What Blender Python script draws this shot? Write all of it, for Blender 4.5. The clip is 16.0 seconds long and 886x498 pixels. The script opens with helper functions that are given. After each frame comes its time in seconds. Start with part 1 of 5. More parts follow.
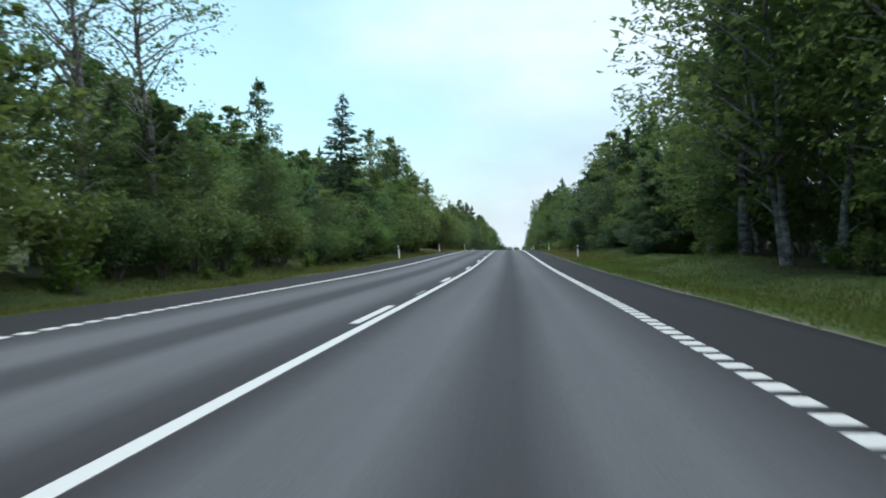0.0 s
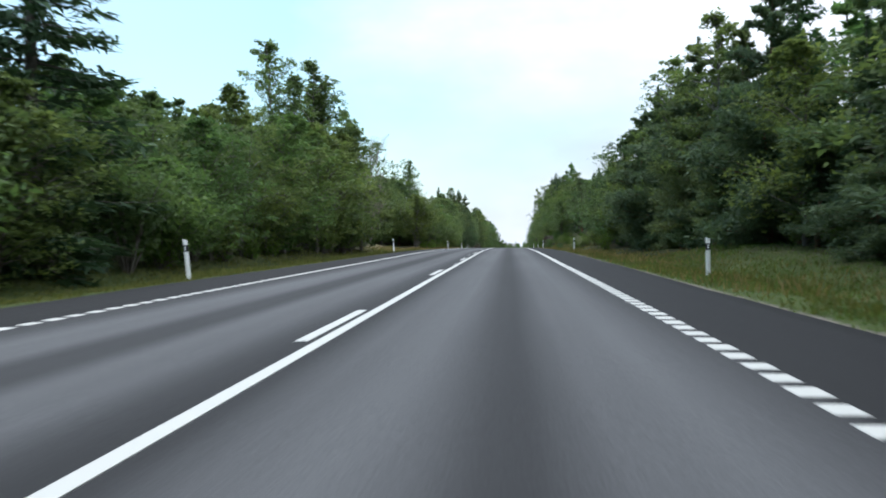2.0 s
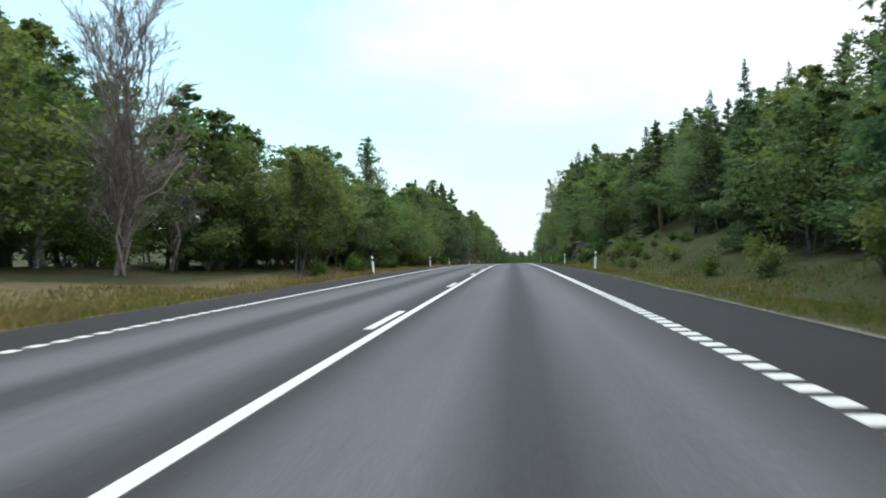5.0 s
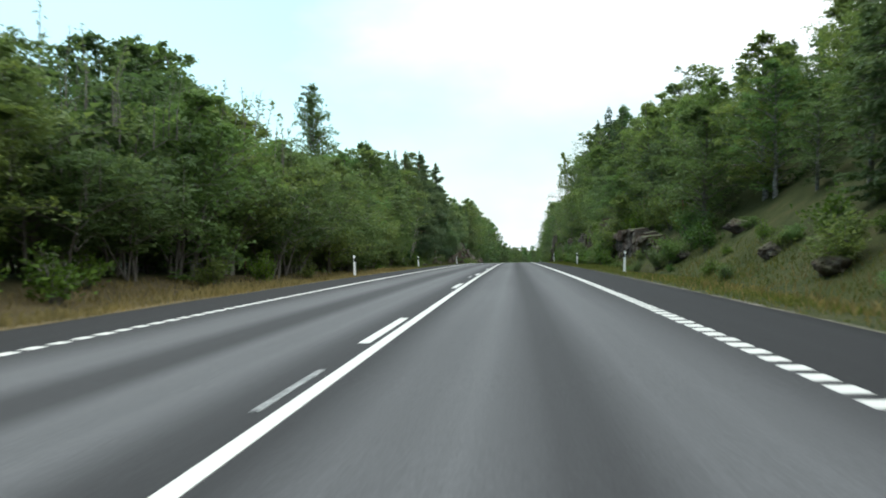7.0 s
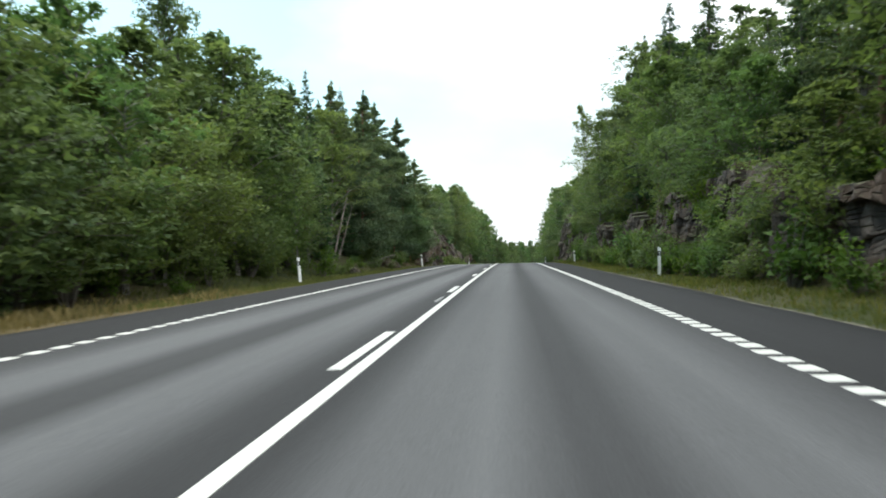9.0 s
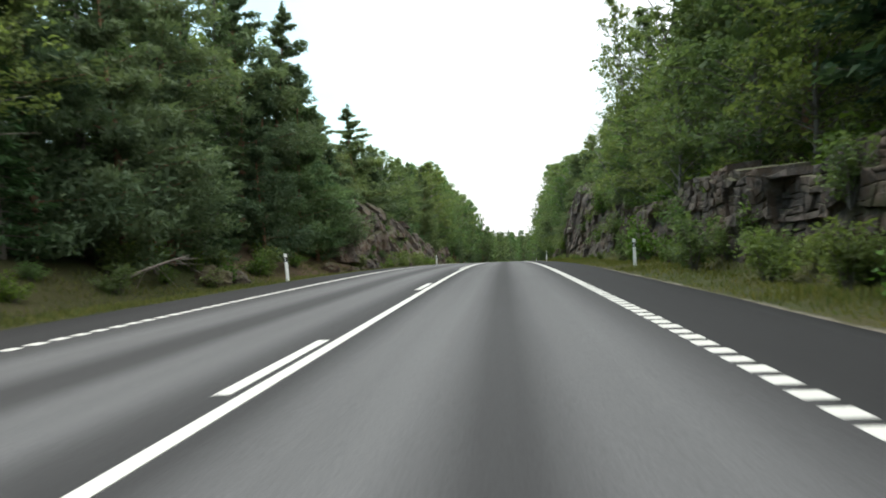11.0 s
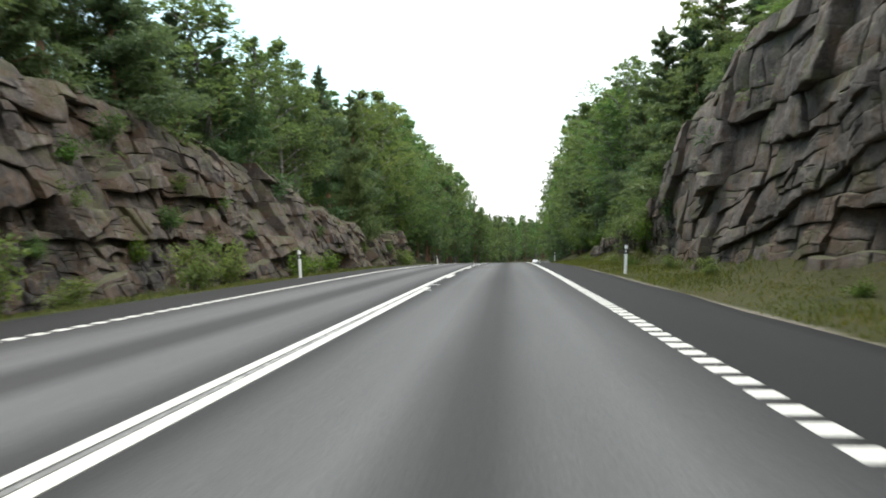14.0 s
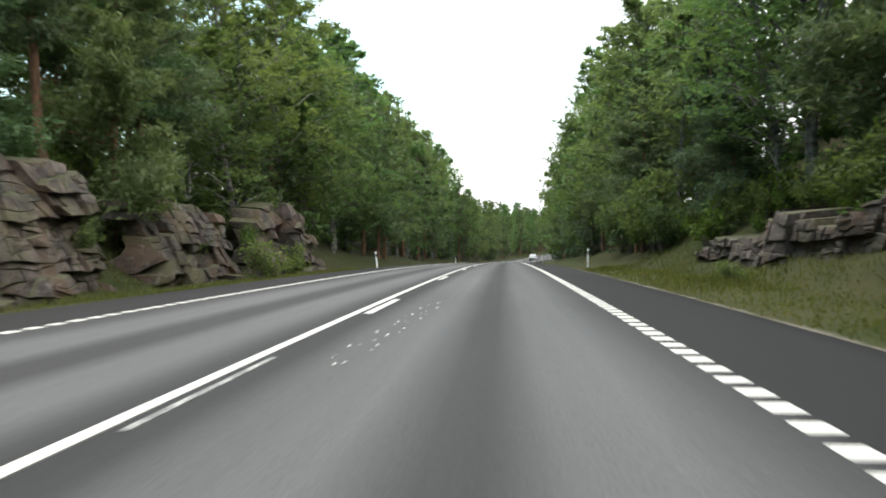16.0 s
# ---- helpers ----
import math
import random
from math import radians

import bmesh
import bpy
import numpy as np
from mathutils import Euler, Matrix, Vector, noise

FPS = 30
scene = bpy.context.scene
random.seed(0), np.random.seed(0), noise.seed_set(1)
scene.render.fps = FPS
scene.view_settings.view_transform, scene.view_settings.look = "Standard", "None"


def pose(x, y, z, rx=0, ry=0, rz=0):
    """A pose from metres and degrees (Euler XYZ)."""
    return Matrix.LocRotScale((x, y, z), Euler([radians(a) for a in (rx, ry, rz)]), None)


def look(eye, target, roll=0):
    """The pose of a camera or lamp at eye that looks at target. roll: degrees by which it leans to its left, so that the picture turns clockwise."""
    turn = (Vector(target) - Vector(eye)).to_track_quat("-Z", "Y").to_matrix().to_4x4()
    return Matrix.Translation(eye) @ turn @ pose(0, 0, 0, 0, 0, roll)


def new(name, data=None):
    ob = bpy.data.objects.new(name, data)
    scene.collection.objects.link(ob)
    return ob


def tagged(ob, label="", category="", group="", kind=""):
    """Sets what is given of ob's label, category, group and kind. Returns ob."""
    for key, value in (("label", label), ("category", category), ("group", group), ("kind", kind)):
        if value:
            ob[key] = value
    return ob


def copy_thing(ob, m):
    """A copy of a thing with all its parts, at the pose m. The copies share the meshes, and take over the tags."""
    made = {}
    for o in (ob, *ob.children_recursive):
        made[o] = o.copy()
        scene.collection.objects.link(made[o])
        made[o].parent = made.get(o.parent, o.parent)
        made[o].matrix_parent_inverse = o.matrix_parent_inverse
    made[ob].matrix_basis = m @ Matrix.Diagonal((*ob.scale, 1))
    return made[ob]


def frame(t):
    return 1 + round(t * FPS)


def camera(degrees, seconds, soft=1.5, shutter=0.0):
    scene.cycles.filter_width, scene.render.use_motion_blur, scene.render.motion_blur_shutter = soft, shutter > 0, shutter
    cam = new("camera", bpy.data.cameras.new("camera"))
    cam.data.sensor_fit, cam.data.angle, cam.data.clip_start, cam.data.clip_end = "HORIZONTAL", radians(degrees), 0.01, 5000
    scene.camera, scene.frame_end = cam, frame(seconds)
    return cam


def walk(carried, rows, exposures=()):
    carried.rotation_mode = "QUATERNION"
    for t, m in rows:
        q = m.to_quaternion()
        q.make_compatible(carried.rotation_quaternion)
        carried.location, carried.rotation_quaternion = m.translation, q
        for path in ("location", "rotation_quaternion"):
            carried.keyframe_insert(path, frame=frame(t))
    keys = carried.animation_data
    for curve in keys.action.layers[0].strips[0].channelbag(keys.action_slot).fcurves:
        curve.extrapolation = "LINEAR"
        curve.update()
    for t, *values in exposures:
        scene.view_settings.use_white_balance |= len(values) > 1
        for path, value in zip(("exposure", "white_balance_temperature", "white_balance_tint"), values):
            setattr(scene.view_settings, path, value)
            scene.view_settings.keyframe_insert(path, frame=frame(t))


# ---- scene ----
cam = camera(63.5, 16.0, soft=1.9, shutter=0.18)
# seconds, x, y, z, yaw, pitch, roll
ROWS = [
    (0, 1.925, 7.512, 1.008, 5.833, -0.207, 0.371),
    (0.5, 1.911, 17.148, 0.992, 5.595, -0.262, 0.756),
    (1, 1.852, 26.774, 0.961, 5.466, -0.301, 0.300),
    (1.5, 1.758, 36.350, 0.947, 5.650, -0.260, 0.547),
    (2, 1.593, 46.033, 0.980, 5.843, -0.505, 0.375),
    (2.5, 1.566, 55.664, 1.053, 5.881, -0.084, 0.704),
    (3, 1.471, 65.290, 1.138, 5.600, -0.057, 0.712),
    (3.5, 1.424, 74.921, 1.212, 5.807, 0.044, 1.521),
    (4, 1.153, 84.607, 1.293, 5.979, 0.200, 1.318),
    (4.8, 0.928, 99.694, 1.380, 6.036, 0.242, 1.371),
    (5.6, 0.671, 114.824, 1.370, 6.204, 0.174, 1.450),
    (6.5, 0.347, 131.668, 1.301, 6.212, 0.081, 0.996),
    (7, 0.255, 141.057, 1.253, 6.155, -0.175, 1.139),
    (7.5, 0.117, 150.450, 1.194, 6.091, -0.265, 0.927),
    (8, -0.091, 159.910, 1.115, 6.092, -0.371, 0.670),
    (8.5, -0.206, 169.311, 1.014, 6.053, -0.462, 0.656),
    (9, -0.225, 178.714, 0.894, 5.839, -0.526, 1.480),
    (9.5, -0.182, 187.987, 0.765, 5.472, -0.613, 1.952),
    (10, -0.046, 197.299, 0.632, 5.034, -0.737, 2.175),
    (10.8, -0.076, 212.179, 0.401, 5.018, -1.127, 2.310),
    (11.6, -0.020, 226.947, 0.144, 4.882, -1.365, 2.298),
    (12.5, -0.017, 243.564, -0.181, 4.959, -1.846, 1.901),
    (13, -0.025, 252.785, -0.422, 5.093, -1.866, 2.091),
    (13.5, -0.055, 261.903, -0.715, 5.077, -1.966, 1.599),
    (14, -0.020, 271.081, -1.047, 4.920, -2.243, 1.232),
    (14.5, 0.027, 280.254, -1.392, 4.702, -2.407, 1.487),
    (15, 0.055, 289.607, -1.749, 4.460, -2.611, 1.459),
    (15.5, 0.107, 299.080, -2.127, 4.390, -2.849, 0.940),
    (16, 0.125, 308.642, -2.543, 4.331, -2.963, 0.655),
]
EXPOSURES = [(0.0, 0.57, 5650, 7), (2.5, 0.76, 5850, 11), (4.2, 0.78, 5950, 10), (7.0, 0.87, 6150, 4), (10.0, 1.06, 6450, 7), (12.0, 1.14, 6600, 8), (16.0, 1.32, 6600, 9)]
walk(cam, [(t, pose(x, y, z, 90 + pitch, roll, yaw)) for t, x, y, z, yaw, pitch, roll in ROWS], EXPOSURES)

# ---- world and sun ----
SUN_EL, SUN_AZ = 58.0, -38.0   # degrees: height, and turn from straight ahead to the right (minus: left)
world = bpy.data.worlds.new("sky")
scene.world = world
world.use_nodes = True
wt = world.node_tree
wt.nodes.clear()


sky = wt.nodes.new("ShaderNodeTexSky")
sky.sky_type = "NISHITA"
sky.sun_disc = False
sky.sun_elevation = radians(SUN_EL)
sky.sun_rotation = radians(SUN_AZ)
sky.air_density, sky.dust_density, sky.ozone_density = 1.0, 1.5, 1.0
coord = wt.nodes.new("ShaderNodeTexCoord")
stretch = wt.nodes.new("ShaderNodeMapping")
stretch.inputs["Scale"].default_value = (1.0, 1.0, 2.2)
wt.links.new(coord.outputs["Generated"], stretch.inputs["Vector"])
cloud = wt.nodes.new("ShaderNodeTexNoise")
cloud.inputs["Scale"].default_value, cloud.inputs["Detail"].default_value, cloud.inputs["Roughness"].default_value = 1.7, 6.0, 0.55
wt.links.new(stretch.outputs["Vector"], cloud.inputs["Vector"])
aside = wt.nodes.new("ShaderNodeSeparateXYZ")
wt.links.new(coord.outputs["Generated"], aside.inputs["Vector"])
bank = wt.nodes.new("ShaderNodeMath")
bank.operation = "MULTIPLY_ADD"
bank.inputs[1].default_value = 0.95
wt.links.new(aside.outputs["X"], bank.inputs[0])
wt.links.new(cloud.outputs["Fac"], bank.inputs[2])
cover = wt.nodes.new("ShaderNodeMapRange")
cover.inputs["From Min"].default_value, cover.inputs["From Max"].default_value = 0.38, 0.90
cover.inputs["To Min"].default_value, cover.inputs["To Max"].default_value = 0.05, 1.0
# the cover also closes overhead, out of view, added to keep the light up
unseen_lid = wt.nodes.new("ShaderNodeMapRange")
unseen_lid.inputs["From Min"].default_value, unseen_lid.inputs["From Max"].default_value = 0.36, 0.75
unseen_lid.inputs["To Min"].default_value, unseen_lid.inputs["To Max"].default_value = 0.0, 0.45
wt.links.new(aside.outputs["Z"], unseen_lid.inputs["Value"])
low = wt.nodes.new("ShaderNodeMapRange")
low.inputs["From Min"].default_value, low.inputs["From Max"].default_value = 0.0, 0.17
low.inputs["To Min"].default_value, low.inputs["To Max"].default_value = 0.42, 0.0
wt.links.new(aside.outputs["Z"], low.inputs["Value"])
haze = wt.nodes.new("ShaderNodeMath")
wt.links.new(bank.outputs["Value"], haze.inputs[0])
wt.links.new(low.outputs["Result"], haze.inputs[1])
both = wt.nodes.new("ShaderNodeMath")
wt.links.new(haze.outputs["Value"], both.inputs[0])
wt.links.new(unseen_lid.outputs["Result"], both.inputs[1])
wt.links.new(both.outputs["Value"], cover.inputs["Value"])
dim = wt.nodes.new("ShaderNodeMixRGB")
dim.blend_type = "MULTIPLY"
dim.inputs["Fac"].default_value = 1.0
dim.inputs["Color2"].default_value = (0.101, 0.118, 0.102, 1)
wt.links.new(sky.outputs["Color"], dim.inputs["Color1"])
# thin cloud is brighter overhead than low down, raised there to light the scene
high = wt.nodes.new("ShaderNodeMapRange")
high.inputs["From Min"].default_value, high.inputs["From Max"].default_value = 0.15, 0.75
high.inputs["To Min"].default_value, high.inputs["To Max"].default_value = 0.68, 1.65
wt.links.new(aside.outputs["Z"], high.inputs["Value"])
white = wt.nodes.new("ShaderNodeMixRGB")
white.blend_type = "MULTIPLY"
white.inputs["Fac"].default_value = 1.0
white.inputs["Color1"].default_value = (0.97, 1.0, 1.02, 1)
grey = wt.nodes.new("ShaderNodeTexNoise")
grey.inputs["Scale"].default_value, grey.inputs["Detail"].default_value = 2.3, 5.0
wt.links.new(stretch.outputs["Vector"], grey.inputs["Vector"])
shade_of = wt.nodes.new("ShaderNodeMapRange")
shade_of.inputs["From Min"].default_value, shade_of.inputs["From Max"].default_value = 0.36, 0.62
shade_of.inputs["To Min"].default_value, shade_of.inputs["To Max"].default_value = 0.74, 1.1
wt.links.new(grey.outputs["Fac"], shade_of.inputs["Value"])
lit = wt.nodes.new("ShaderNodeMath")
lit.operation = "MULTIPLY"
wt.links.new(high.outputs["Result"], lit.inputs[0])
wt.links.new(shade_of.outputs["Result"], lit.inputs[1])
wt.links.new(lit.outputs["Value"], white.inputs["Color2"])
veil = wt.nodes.new("ShaderNodeMixRGB")
wt.links.new(white.outputs["Color"], veil.inputs["Color2"])
wt.links.new(cover.outputs["Result"], veil.inputs["Fac"])
wt.links.new(dim.outputs["Color"], veil.inputs["Color1"])
back = wt.nodes.new("ShaderNodeBackground")
back.inputs["Strength"].default_value = 1.0
wt.links.new(veil.outputs["Color"], back.inputs["Color"])
wout = wt.nodes.new("ShaderNodeOutputWorld")
wt.links.new(back.outputs["Background"], wout.inputs["Surface"])

sun_data = bpy.data.lights.new("sun", "SUN")
sun_data.energy, sun_data.angle, sun_data.color = 1.1, radians(20), (1.0, 0.95, 0.88)
sun = new("sun", sun_data)
sd = Vector((math.sin(radians(SUN_AZ)) * math.cos(radians(SUN_EL)), math.cos(radians(SUN_AZ)) * math.cos(radians(SUN_EL)), math.sin(radians(SUN_EL))))
sun.matrix_world = look(sd * 200, (0, 0, 0))

# ---- the road's line ----
KNOTS = np.arange(-20, 701, 30.0)
PLAN = np.array([0.0, 0.0, -0.18, -0.51, -0.83, -1.11, -1.4, -1.69, -1.95, -2.07, -2.05, -1.92, -1.63, -1.2, -0.6, 0.6, 3.0, 7.0, 12.5, 19.5, 28.0, 38.0, 49.5, 62.5, 77.0])
RISE = np.array([0.0, 0.0, -0.06, 0.16, 0.37, 0.3, 0.1, -0.28, -0.75, -1.35, -2.4, -3.62, -5.19, -7.06, -9.12, -11.3, -13.3, -15.1, -16.6, -17.6, -18.2, -18.5, -18.6, -18.6, -18.6])
LINE_GAP, LANE = 0.206, 3.75
EDGE_R, EDGE_L = 5.62, -5.9


def along(table, y):
    u = np.clip((np.asarray(y, float) - KNOTS[0]) / 30.0, 1.0, len(KNOTS) - 2.001)
    i = u.astype(int)
    a = u - i
    p, q, r, s = table[i - 1], table[i], table[i + 1], table[i + 2]
    return 0.5 * (2 * q + (r - p) * a + (2 * p - 5 * q + 4 * r - s) * a * a + (3 * q - p - 3 * r + s) * a ** 3)


def hash01(a, b=0.0, c=0.0):
    v = np.sin(np.asarray(a, float) * 127.1 + np.asarray(b, float) * 311.7 + np.asarray(c, float) * 74.7) * 43758.5453
    return v - np.floor(v)


def soft_noise(x, y, seed=0.0):
    """Smooth value noise in two directions, -1 to 1."""
    x, y = np.asarray(x, float), np.asarray(y, float)
    i, j = np.floor(x), np.floor(y)
    u, v = x - i, y - j
    u, v = u * u * (3 - 2 * u), v * v * (3 - 2 * v)
    n = lambda a, b: hash01(a, b, seed)
    return 2 * ((n(i, j) * (1 - u) + n(i + 1, j) * u) * (1 - v) + (n(i, j + 1) * (1 - u) + n(i + 1, j + 1) * u) * v) - 1


# heights of the rock cuts above the road, along the road
CUT_R = ([177, 181, 184, 187, 191, 194, 197, 200, 204, 210, 213, 219, 224, 232, 240, 250, 258, 262, 266, 270, 276, 281, 286, 292, 298, 303, 305, 308, 311, 314, 317, 320, 324, 328, 332, 335, 338],
         [0, 0.2, 1.4, 2.0, 2.1, 2.2, 2.1, 3.0, 3.5, 3.7, 3.7, 3.5, 3.1, 2.9, 2.9, 3.1, 3.3, 3.6, 4.0, 4.5, 5.7, 6.6, 7.5, 8.0, 8.2, 7.4, 5.8, 4.3, 3.0, 2.2, 2.1, 2.2, 2.1, 1.7, 1.4, 0.7, 0])
CUT_L = ([266, 268, 271, 275, 277, 282, 287, 293, 298, 300, 304, 309, 314, 319, 324, 327.5, 328.8, 329.1, 331.0, 331.3, 334, 338.3, 338.7, 341.2, 341.6, 346, 350, 351.5, 356],
         [0, 1.3, 2.0, 4.6, 5.9, 6.2, 6.3, 6.8, 7.1, 6.4, 6.3, 6.0, 5.8, 5.1, 4.0, 3.4, 3.0, 0.1, 0.1, 3.0, 3.2, 2.6, 0.1, 0.1, 3.0, 3.4, 3.3, 0.8, 0])
# earth banks at 16 m out, where there is no rock
BANK_R = ([-50, 120, 140, 160, 182, 200, 250, 345, 380, 430], [0.5, 0.5, 2.2, 4.2, 5.4, 6.4, 6.2, 4.6, 3.0, 1.5])
BANK_L = ([-50, 195, 215, 240, 258, 275, 335, 360, 420], [0.3, 0.3, 1.2, 2.6, 3.6, 4.0, 4.0, 3.2, 1.5])


def ground_rise(lat, y):
    """Height of the ground above the road's middle at a distance lat to the right of the centre line."""
    lat, y = np.asarray(lat, float), np.asarray(y, float)
    right = lat > 0
    out = np.where(right, lat - EDGE_R, EDGE_L - lat)
    verge = np.interp(out, [-0.6, 0.0, 0.5, 1.6, 3.0, 4.2, 6.0], [-0.12, -0.09, -0.07, -0.16, -0.36, -0.3, 0.0])
    verge = verge + np.where(right, np.interp(y, [170, 195, 225, 250], [0.0, 0.3, 0.3, 0.55]) * np.clip((out - 0.8) / 3.0, 0, 1), 0.0)
    cut = np.where(right, np.interp(y, *CUT_R), np.interp(y, *CUT_L))
    bank = np.where(right, np.interp(y, *BANK_R), np.interp(y, *BANK_L))
    slope = bank * np.clip((out - 2.8) / 7.5, 0, 1.7) ** 1.25
    wall = cut * np.clip((out - 4.5 - np.where(right, 0.16, 0.38) * cut) / 1.4, 0, 1) + np.where(cut > 0.3, 0.16 * np.clip(out - 7.5, 0, 25), 0)
    rough = (soft_noise(lat * 0.35, y * 0.35, 3) * 0.12 + soft_noise(lat * 0.09, y * 0.09, 5) * 0.35) * np.clip((out - 1.5) / 5, 0, 1)
    far = np.clip(out - 40, 0, 400) * 0.012
    return verge + np.maximum(slope, wall) + rough + far


def place(lat, y, up=0.0):
    """A point of the ground."""
    return Vector((float(lat + along(PLAN, y)), float(y), float(along(RISE, y) + ground_rise(lat, y) + up)))


def mesh_of(name, verts, faces, materials=(), smooth=False):
    me = bpy.data.meshes.new(name)
    me.from_pydata([tuple(v) for v in verts], [], [tuple(f) for f in faces])
    for m in materials:
        me.materials.append(m)
    if smooth:
        me.polygons.foreach_set("use_smooth", [True] * len(me.polygons))
    me.update()
    return me


def quads_mesh(name, verts, quads, material=None, smooth=False, uv=None):
    """A mesh of equal polygons from arrays, made fast."""
    verts, quads = np.asarray(verts, np.float32), np.asarray(quads, np.int32)
    n, k = quads.shape
    me = bpy.data.meshes.new(name)
    me.vertices.add(len(verts))
    me.vertices.foreach_set("co", verts.ravel())
    me.loops.add(n * k)
    me.loops.foreach_set("vertex_index", quads.ravel())
    me.polygons.add(n)
    me.polygons.foreach_set("loop_start", np.arange(0, n * k, k, dtype=np.int32))
    me.polygons.foreach_set("loop_total", np.full(n, k, np.int32))
    me.polygons.foreach_set("use_smooth", np.full(n, bool(smooth)))
    if uv is not None:
        lay = me.uv_layers.new(name="road")
        lay.data.foreach_set("uv", np.asarray(uv, np.float32)[quads.ravel()].ravel())
    if material:
        me.materials.append(material)
    me.update(calc_edges=True)
    return me


def grid_quads(rows, cols):
    i, j = np.meshgrid(np.arange(rows - 1), np.arange(cols - 1), indexing="ij")
    a = (i * cols + j).ravel()
    return np.stack([a, a + 1, a + cols + 1, a + cols], -1)


def part(name, mesh, parent, label=""):
    ob = new(name, mesh)
    ob.parent = parent
    if label:
        ob["label"] = label
    return ob


def bm_mesh(name, bm, material=None, smooth=False):
    me = bpy.data.meshes.new(name)
    bm.to_mesh(me)
    bm.free()
    if material:
        me.materials.append(material)
    if smooth:
        me.polygons.foreach_set("use_smooth", [True] * len(me.polygons))
    return me


# ---- materials ----
class Mat:
    """A small builder for node materials."""

    def __init__(self, name, rough=0.8, spec=0.3):
        self.m = bpy.data.materials.new(name)
        self.m.use_nodes = True
        self.t = self.m.node_tree
        self.b = self.t.nodes["Principled BSDF"]
        self.b.inputs["Roughness"].default_value = rough
        self.b.inputs["Specular IOR Level"].default_value = spec
        self.o = self.t.nodes["Material Output"]

    def n(self, kind):
        return self.t.nodes.new(kind)

    def link(self, a, b):
        self.t.links.new(a, b)

    def coords(self, out="Object", scale=(1, 1, 1)):
        c, m = self.n("ShaderNodeTexCoord"), self.n("ShaderNodeMapping")
        m.inputs["Scale"].default_value = scale
        self.link(c.outputs[out], m.inputs["Vector"])
        return m.outputs["Vector"]

    def position(self, scale=(1, 1, 1)):
        c, m = self.n("ShaderNodeNewGeometry"), self.n("ShaderNodeMapping")
        m.inputs["Scale"].default_value = scale
        self.link(c.outputs["Position"], m.inputs["Vector"])
        return m.outputs["Vector"]

    def position_y(self):
        s = self.n("ShaderNodeSeparateXYZ")
        self.link(self.position(), s.inputs["Vector"])
        return s.outputs["Y"]

    def noise(self, vec, scale, detail=4.0, rough=0.55, dist=0.0):
        n = self.n("ShaderNodeTexNoise")
        n.inputs["Scale"].default_value, n.inputs["Detail"].default_value = scale, detail
        n.inputs["Roughness"].default_value, n.inputs["Distortion"].default_value = rough, dist
        self.link(vec, n.inputs["Vector"])
        return n.outputs["Fac"]

    def ramp(self, fac, stops):
        r = self.n("ShaderNodeValToRGB")
        while len(r.color_ramp.elements) < len(stops):
            r.color_ramp.elements.new(0.5)
        for e, (p, c) in zip(r.color_ramp.elements, stops):
            e.position = p
            e.color = (c, c, c, 1) if isinstance(c, (int, float)) else (*c, 1)
        self.link(fac, r.inputs["Fac"])
        return r.outputs["Color"]

    def mix(self, fac, a, b, how="MIX"):
        m = self.n("ShaderNodeMixRGB")
        m.blend_type = how
        for v, s in ((fac, "Fac"), (a, "Color1"), (b, "Color2")):
            if isinstance(v, (int, float)):
                m.inputs[s].default_value = v if s == "Fac" else (v, v, v, 1)
            elif isinstance(v, tuple):
                m.inputs[s].default_value = (*v, 1)
            else:
                self.link(v, m.inputs[s])
        return m.outputs["Color"]

    def math(self, how, a, b=0.0):
        m = self.n("ShaderNodeMath")
        m.operation = how
        for v, s in ((a, 0), (b, 1)):
            if isinstance(v, (int, float)):
                m.inputs[s].default_value = v
            else:
                self.link(v, m.inputs[s])
        return m.outputs["Value"]

    def colour(self, c):
        if isinstance(c, tuple):
            self.b.inputs["Base Color"].default_value = (*c, 1)
        else:
            self.link(c, self.b.inputs["Base Color"])
        return self

    def bump(self, h, strength=0.3, distance=0.02):
        n = self.n("ShaderNodeBump")
        n.inputs["Strength"].default_value, n.inputs["Distance"].default_value = strength, distance
        self.link(h, n.inputs["Height"])
        self.link(n.outputs["Normal"], self.b.inputs["Normal"])
        return self


